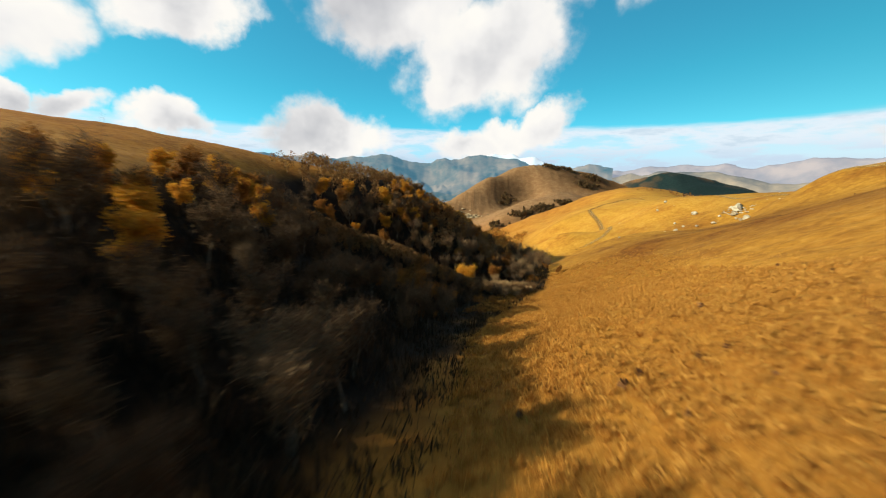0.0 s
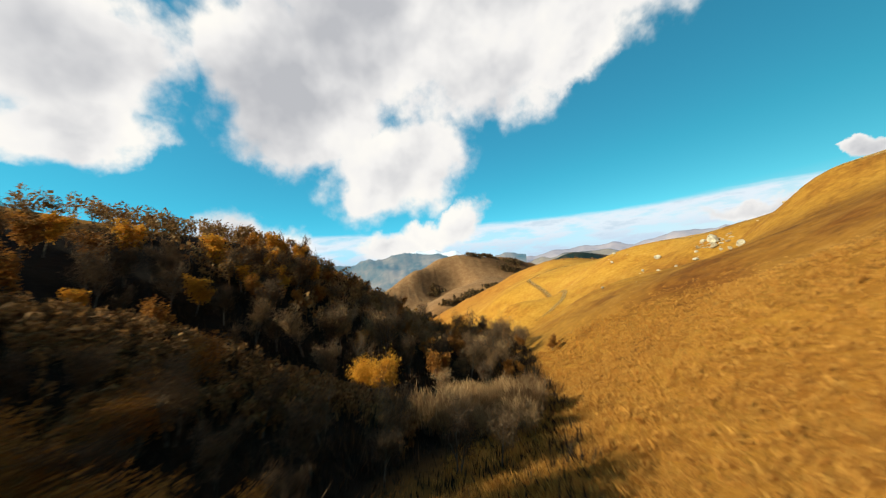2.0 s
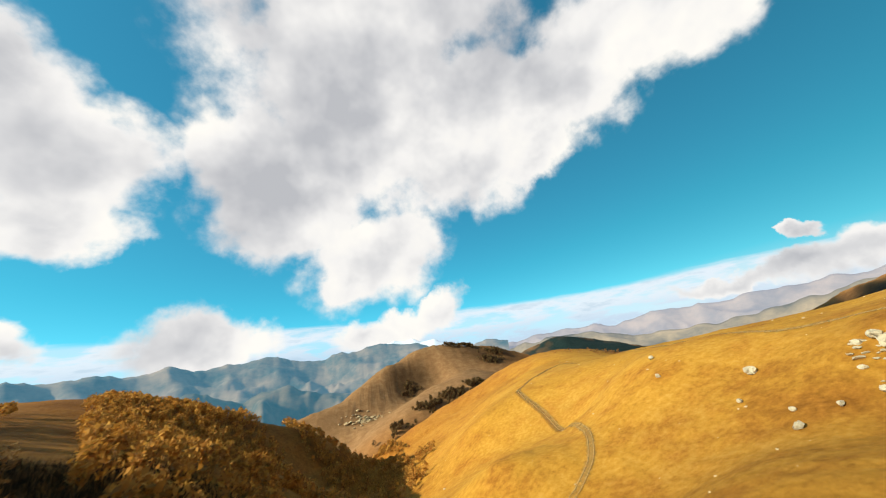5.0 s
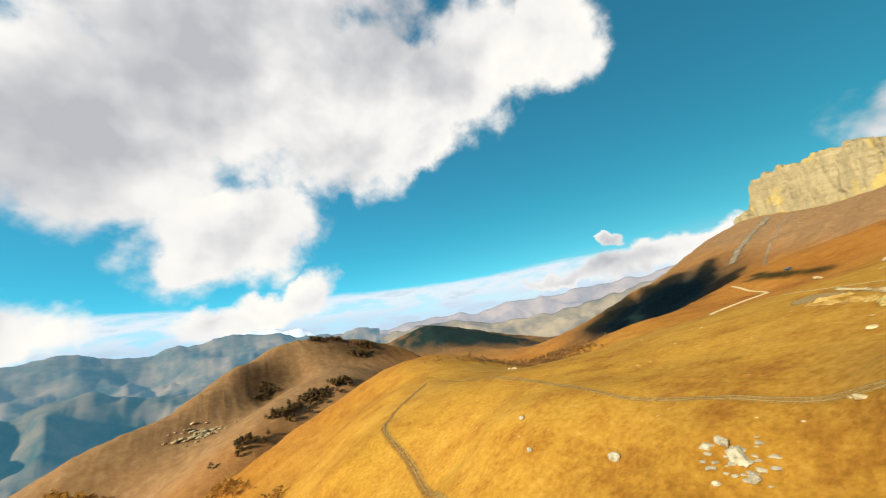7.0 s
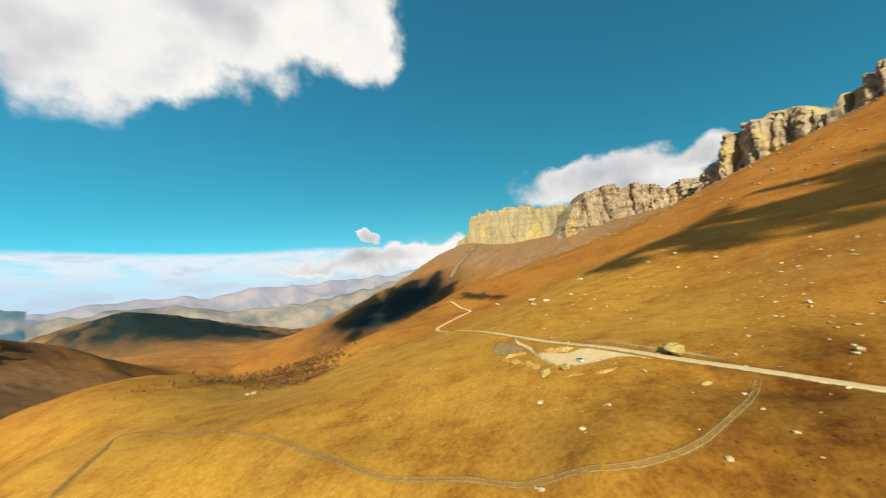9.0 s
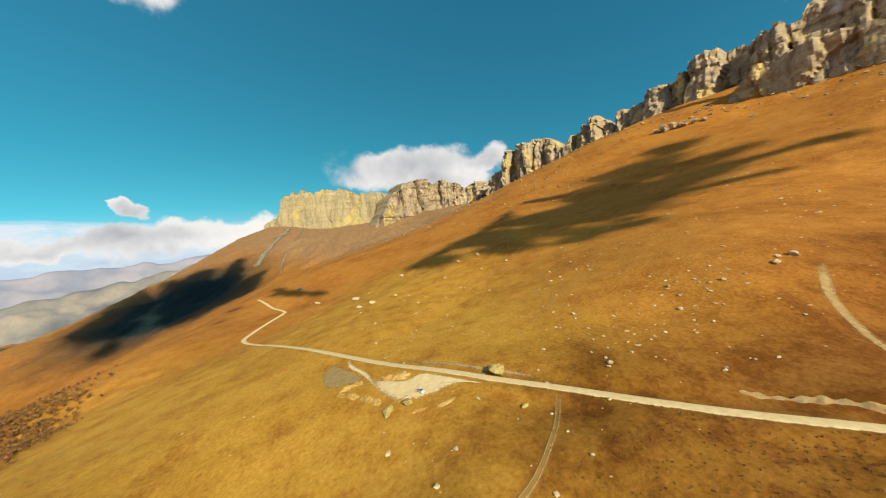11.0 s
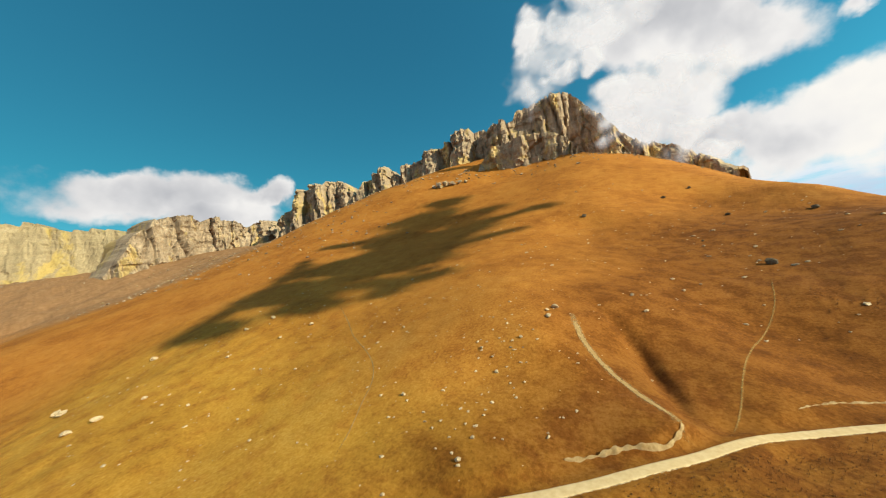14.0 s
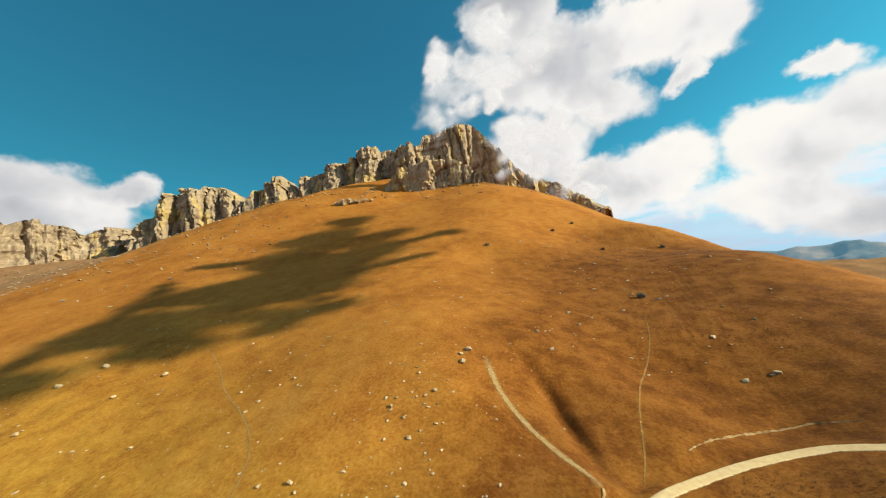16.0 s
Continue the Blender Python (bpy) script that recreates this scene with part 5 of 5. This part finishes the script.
def stones(name, spots, mat, label, seed):
    g = np.random.default_rng(seed)
    base = np.array([v.co for v in rock_mesh(seed, 0.3, 0.7, 1).vertices])
    tris = np.array([p.vertices for p in rock_mesh(seed, 0.3, 0.7, 1).polygons])
    verts, faces = [], []
    for x, y, s in spots:
        a = g.uniform(0, 6.283)
        turn = np.array([[math.cos(a), -math.sin(a), 0], [math.sin(a), math.cos(a), 0], [0, 0, 1]])
        k = len(verts)
        p = (base * (1 + g.normal(0, 0.18, base.shape)) * [1.25, 1, 0.9]) @ turn.T * s + [x, y, ground_at(x, y) + s * 0.2]
        verts += p.tolist()
        faces += (tris + k).tolist()
    ob = mesh_object(name, verts, faces, mat)
    return tagged(ob, label, "stones", kind="stuff")


loose = [(r.uniform(140, 620), r.uniform(-130, 150), 0.35 + 1.2 * r.random() ** 4) for k in range(620)]
loose += [(r.gauss(205, 16), r.gauss(-25, 38), r.uniform(0.5, 1.3)) for k in range(60)]
loose += [(r.uniform(60, 300), r.uniform(130, 420), 0.15 + 0.6 * r.random() ** 4) for k in range(160)]
chips = [(r.gauss(131, 5), r.gauss(163, 5), r.uniform(0.3, 0.6)) for k in range(12)] + [(r.gauss(135, 2.5), r.gauss(167, 3), r.uniform(0.6, 1.3)) for k in range(22)]
loose += [(r.uniform(-60, 420), r.uniform(-650, -150), 0.7 + 2.2 * r.random() ** 4) for k in range(300)]
stones("stones", chips, M_WHITE, "broken white limestone of a small outcrop", 94)
stones("stones", loose, M_ROCK, "scattered small pale stones in the pasture", 91)
talus = []
for k in range(1500):
    t = r.random()
    cx, cy = (1850 + (1300 - 1850) * t * 1.4, -200 - 480 * t) if r.random() < 0.7 else (2700, 150)
    q = r.random() ** 1.3
    talus.append((cx - 430 * q + r.gauss(0, 70), cy + 330 * q + r.gauss(0, 70), 1.2 + 4.5 * r.random() ** 4))
for k in range(420):
    t = r.random()
    talus.append((1250 - 1100 * t + r.gauss(0, 30), -700 - 320 * t + abs(r.gauss(0, 60)), 1.5 + 5.0 * r.random() ** 3))
stones("stones", talus, M_CLIFF, "fallen limestone blocks strewn below the cliffs", 92)
crag = [(r.gauss(40, 26), r.gauss(1165, 16), 3 + 5 * r.random() ** 2) for k in range(70)]
stones("stones", crag, M_ROCK, "pale crags on the flank of the far hill", 93)
# bushes of juniper-dark tussocks below the road
tuss = [(r.uniform(-10, 150), 0, r.uniform(0.4, 1.0)) for k in range(2200)]
tuss = [(x, float(np.interp(x, [-10, 60, 113, 150], [-86, -62, 2, 44])) + 7 + abs(r.gauss(0, 34)), s) for x, _, s in tuss]
tuss += [(r.gauss(15, 28), r.gauss(-212, 11), r.uniform(0.8, 1.8)) for k in range(160)]
far_woods("scrub", [(x, y, 0.62 * s) for x, y, s in tuss], M_SCRUB, "rust-brown low tussocks and juniper beside the road", 74, 18, 0.15)


# ---- the car park, banks and car ----
def patch(name, outline, mat, label, lift=0.14):
    """A worn piece of ground of uneven outline."""
    ring = spline(outline + outline[:1], 3.0)[:-1]
    c = ring.mean(0)
    rings = 7
    verts, faces = [(c[0], c[1], ground_at(*c) + lift)], []
    n = len(ring)
    for k in range(1, rings + 1):
        for i, q in enumerate(ring):
            p = c + (q - c) * k / rings * (1 + (0.03 * math.sin(i * 2.3) if k == rings else 0))
            verts.append((p[0], p[1], ground_at(*p) + (lift if k < rings else -0.1)))
    for i in range(n):
        faces.append((0, 1 + i, 1 + (i + 1) % n))
        for k in range(rings - 1):
            a, b = 1 + k * n + i, 1 + k * n + (i + 1) % n
            faces.append((a, a + n, b + n, b))
    ob = mesh_object(name, verts, faces, mat, smooth=True)
    inward = [1.3] + [1.3 * (1 - (k / rings) ** 3) for k in range(1, rings + 1) for i in range(n)]
    ob.data.attributes.new("edge", "FLOAT", "POINT").data.foreach_set("value", inward)
    return tagged(ob, label, "pavement", kind="structure")


M_DUST = worn("dusty_grass", (0.46, 0.27, 0.095), (0.64, 0.43, 0.20), 0.3, 0.7)
patch("pavement", [(203, 97), (211, 109), (211, 121), (213, 130), (219, 139), (231, 145), (243, 149), (251, 149), (246, 143), (240, 138), (235, 131), (236, 123), (224, 113)], M_ROAD, "bare gravel parking place beside the road", 0.3)
patch("pavement_verge", [(303, 171), (280, 160), (258, 151), (250, 154), (256, 161), (256, 166), (265, 174), (290, 177)], M_DUST, "worn bare earth beside the road")
ribbon("track_lot", [(240, 146), (254, 149), (267, 152), (278, 157), (290, 160), (300, 158)], 4.6, M_ROAD, 0.36, "short gravel way from the parking place to the road", 0.2)
M_HEAP = rock_material("scraped_earth", [(0.0, (0.30, 0.13, 0.03)), (0.4, (0.50, 0.26, 0.06)), (0.7, (0.66, 0.42, 0.16)), (1.0, (0.76, 0.56, 0.30))], 0.22)


def mound(x, y, size, tall, long, turn, label):
    """A heap of pushed-up earth with a broken crest, its foot level with the ground."""
    c, s = math.cos(radians(turn)), math.sin(radians(turn))
    verts, faces, rings, n = [], [], 9, 30
    for k in range(rings + 1):
        for i in range(n):
            a = 6.283 * i / n
            wild = 1 + 0.45 * noise.noise(Vector((math.cos(a) * 1.6, math.sin(a) * 1.6, x)))
            u, v = math.cos(a) * long * size * wild * k / rings, math.sin(a) * size * wild * k / rings
            px, py = x + u * c - v * s, y + u * s + v * c
            lump = 0.75 + 0.9 * noise.fractal(Vector((px / 2.4, py / 2.4, y)), 1.0, 2.0, 3)
            rise = tall * max(0.0, lump) * (1 - (k / rings) ** 2)
            verts.append((px, py, ground_at(px, py) + rise - (0.15 if k == rings else 0.0)))
    for k in range(rings):
        for i in range(n):
            a, b = k * n + i, k * n + (i + 1) % n
            faces.append((a, a + n, b + n, b))
    ob = mesh_object("mound", verts, faces, M_HEAP)
    return tagged(ob, label, "mound", "heaps of earth round the parking place")


for x, y, size, tall, long, turn in ((246, 140, 2.4, 2.0, 2.2, 55), (241, 133, 3.0, 2.4, 2.0, 60), (252, 160, 2.2, 1.5, 2.0, 100), (253, 155, 2.2, 1.4, 1.6, 60), (241, 158, 2.3, 1.4, 2.2, 40), (247, 164, 1.8, 1.0, 2.2, 30),
                                     (232, 151, 2.5, 1.6, 2.0, 30), (226, 147, 2.0, 1.3, 1.8, 20), (205, 131, 1.6, 0.8, 2.4, 80), (202, 119, 1.4, 0.7, 3.0, 95)):
    mound(x, y, size, tall, long, turn, "heap of pale yellow scraped earth with grass on it")


def bank(name, line, tall, label, mat=None):
    """A ragged cut bank: a low earth wall with a grassy lip."""
    p = spline(line, 0.9)
    along = np.gradient(p, axis=0)
    side = np.stack([along[:, 1], -along[:, 0]], 1) / np.linalg.norm(along, axis=1)[:, None]
    verts, faces, rows = [], [], 6
    for k, (q, s) in enumerate(zip(p, side)):
        t = tall * math.sin(math.pi * min(max((k + 3) / (len(p) + 5), 0), 1)) ** 0.4 * (0.75 + 0.16 * math.sin(k * 0.41) + 0.16 * math.sin(k * 1.17 + 1))
        for i in range(rows + 1):
            u = i / rows
            w = s * (0.9 * (0.5 - u) * t + 0.22 * math.sin(k * 0.37 + 3 * u) + 0.16 * math.sin(k * 1.3 - 5 * u))
            x, y = q + w
            verts.append((x, y, ground_at(x, y) + (0.0 if i == rows else t * math.sin(u * 1.5) - 0.3)))
    n = rows + 1
    for k in range(len(p) - 1):
        for i in range(rows):
            a = k * n + i
            faces.append((a, a + n, a + n + 1, a + 1))
    ob = mesh_object(name, verts, faces, mat or M_BANK)
    return tagged(ob, label, "bank", kind="structure")


bank("bank", [(150, 24), (145, 20), (138, 13), (132, 8), (125, 3), (119, -2), (117, -6), (115, -11), (114, -16)], 2.2, "pale eroded cut bank above the road")
bank("bank_south", [(76, -66), (66, -78), (54, -89), (44, -98), (33, -106), (20, -113), (8, -117), (-12, -114)], 1.4, "broken pale bank along the uphill side of the road")
ribbon("bank_lot", [(266, 127), (252, 118), (240, 109), (228, 100), (218, 93), (208, 84), (196, 74)], 4.2, M_DUST, 0.2, "scraped pale roadside bank near the parking place", 0.5, crown=0.6)
ribbon("track_slope", [(460, -80), (410, -55), (365, -30), (320, -10), (297, 2), (280, 15), (271, 26), (262, 40), (251, 55), (240, 72)], 1.3, M_RUT, 0.1, "faint footpath up the grassy slope", 0.2)
ribbon("track_west", [(100, -30), (96, -55), (93, -90), (86, -138), (70, -205), (66, -260)], 1.5, M_TRACK, 0.1, "faint wheel track up the rusty slope", 0.3)
ribbon("track_gully", [(182, -92), (175, -78), (165, -62), (149, -46), (133, -33), (119, -22), (113, -10)], 7.0, M_DUST, 0.12, "worn pale earth rim of the washed-out gully", 0.5, 8)


def car(x, y, turn, label):
    root = new("car")
    paint = simple("white_car_paint", (0.78, 0.78, 0.78), (0.84, 0.84, 0.84), 3.0, 0.3, 0.0)
    glass = simple("dark_glass", (0.02, 0.025, 0.03), (0.03, 0.035, 0.04), 3.0, 0.08, 0.0)
    rubber = simple("tyre_rubber", (0.02, 0.02, 0.02), (0.035, 0.035, 0.035), 9.0, 0.9, 0.0)
    steel = simple("wheel_steel", (0.4, 0.4, 0.42), (0.6, 0.6, 0.62), 9.0, 0.35, 0.0, 1.0)
    side = [(-2.15, 0.35), (-2.2, 0.75), (-2.05, 0.95), (-1.15, 1.02), (-0.75, 1.05), (1.55, 1.05), (2.1, 0.95), (2.15, 0.55), (2.05, 0.3)]
    n = len(side)
    v = [(a, w, c) for w in (-0.86, 0.86) for a, c in side]
    f = [tuple(range(n))[::-1], tuple(range(n, 2 * n))] + [(i, (i + 1) % n, n + (i + 1) % n, n + i) for i in range(n)]
    body = part("body", v, f, paint, root)
    roof = [(-1.0, 1.03), (-0.35, 1.48), (0.95, 1.52), (1.7, 1.05)]
    v = [(a, w * (1.0 if c < 1.2 else 0.82), c) for w in (-0.80, 0.80) for a, c in roof]
    f = [(3, 2, 1, 0), (4, 5, 6, 7), (0, 1, 5, 4), (1, 2, 6, 5), (2, 3, 7, 6)]
    part("window", v, f, glass, root, "dark tinted car windows")
    v = [(a, w, c) for c in (1.485, 1.56) for a, w in ((-0.38, -0.68), (0.98, -0.68), (0.98, 0.68), (-0.38, 0.68))]
    f = [(0, 1, 2, 3)[::-1], (4, 5, 6, 7), (0, 1, 5, 4), (1, 2, 6, 5), (2, 3, 7, 6), (3, 0, 4, 7)]
    part("roof", v, f, paint, root)
    for a in (-1.35, 1.3):
        for w in (-0.84, 0.84):
            v, f = [], []
            tube(v, f, (a, w - 0.1, 0.33), (a, w + 0.1, 0.33), 0.33, 0.33, 16)
            f += [tuple(range(16)), tuple(range(16, 32))[::-1]]
            wheel = part("wheel", v, f, rubber, root)
            v, f = [], []
            tube(v, f, (a, w * 1.02 - 0.1, 0.33), (a, w * 1.02 + 0.1, 0.33), 0.2, 0.2, 12)
            f += [tuple(range(12)), tuple(range(12, 24))[::-1]]
            part("rim", v, f, steel, wheel)
    lamp = simple("lamp_glass", (0.7, 0.7, 0.68), (0.8, 0.8, 0.78), 9.0, 0.15, 0.0)
    for w in (-0.62, 0.62):
        v = [(-2.2 + dx, w + dy, 0.72 + dz) for dx in (-0.03, 0.06) for dy in (-0.17, 0.17) for dz in (-0.08, 0.08)]
        f = [(0, 1, 3, 2), (4, 6, 7, 5), (0, 2, 6, 4), (1, 5, 7, 3), (0, 4, 5, 1), (2, 3, 7, 6)]
        part("headlight", v, f, lamp, body)
    root.matrix_basis = Matrix.Translation((x, y, ground_at(x, y) + 0.32)) @ pose(0, 0, 0, 0, 0, turn)
    return tagged(root, label, "car")


car(217, 127, 20, "white hatchback car parked on pale gravel")


def hut(x, y, turn, label):
    root = new("hut")
    wall = simple("grey_boards", (0.10, 0.09, 0.08), (0.2, 0.18, 0.16), 1.0)
    tin = simple("blue_tin_roof", (0.05, 0.24, 0.32), (0.08, 0.33, 0.42), 0.6, 0.5)
    v = [(a, b, c) for c in (-1, 2.6) for a, b in ((-6, -2.5), (6, -2.5), (6, 2.5), (-6, 2.5))]
    f = [(3, 2, 1, 0), (4, 5, 6, 7), (0, 1, 5, 4), (1, 2, 6, 5), (2, 3, 7, 6), (3, 0, 4, 7)]
    part("wall", v, f, wall, root)
    v = [(a, b, c) for a in (-6.5, 6.5) for b, c in ((-3.0, 2.5), (0, 4.3), (3.0, 2.5), (3.0, 2.35), (0, 4.1), (-3.0, 2.35))]
    f = [(0, 1, 7, 6), (1, 2, 8, 7), (3, 4, 10, 9), (4, 5, 11, 10), (0, 5, 4, 1), (1, 4, 3, 2), (6, 7, 10, 11), (7, 8, 9, 10), (2, 3, 9, 8), (5, 0, 6, 11)]
    part("roof", v, f, tin, root, "blue metal roof")
    root.matrix_basis = Matrix.Translation((x, y, ground_at(x, y))) @ pose(0, 0, 0, 0, 0, turn)
    return tagged(root, label, "hut")


hut(846, 262, 30, "low shepherd hut with a blue tin roof")

# pale chutes of scree that run down from the wall of the mesa
M_SCREE = worn("pale_scree", (0.26, 0.20, 0.15), (0.52, 0.41, 0.29), 0.05, 0.7)
ribbon("track_scree", [(2900, 600), (2761, 590), (2298, 590), (2080, 602), (1952, 609)], 52.0, M_SCREE, 5.0, "grey scree chute below the limestone wall", 0.5, 12)
ribbon("track_talus", [(2800, 455), (2638, 466), (2168, 468), (1931, 478), (1750, 460), (1616, 443)], 11.0, M_SCREE, 4.0, "narrow pale scree chute below the limestone wall", 0.6)
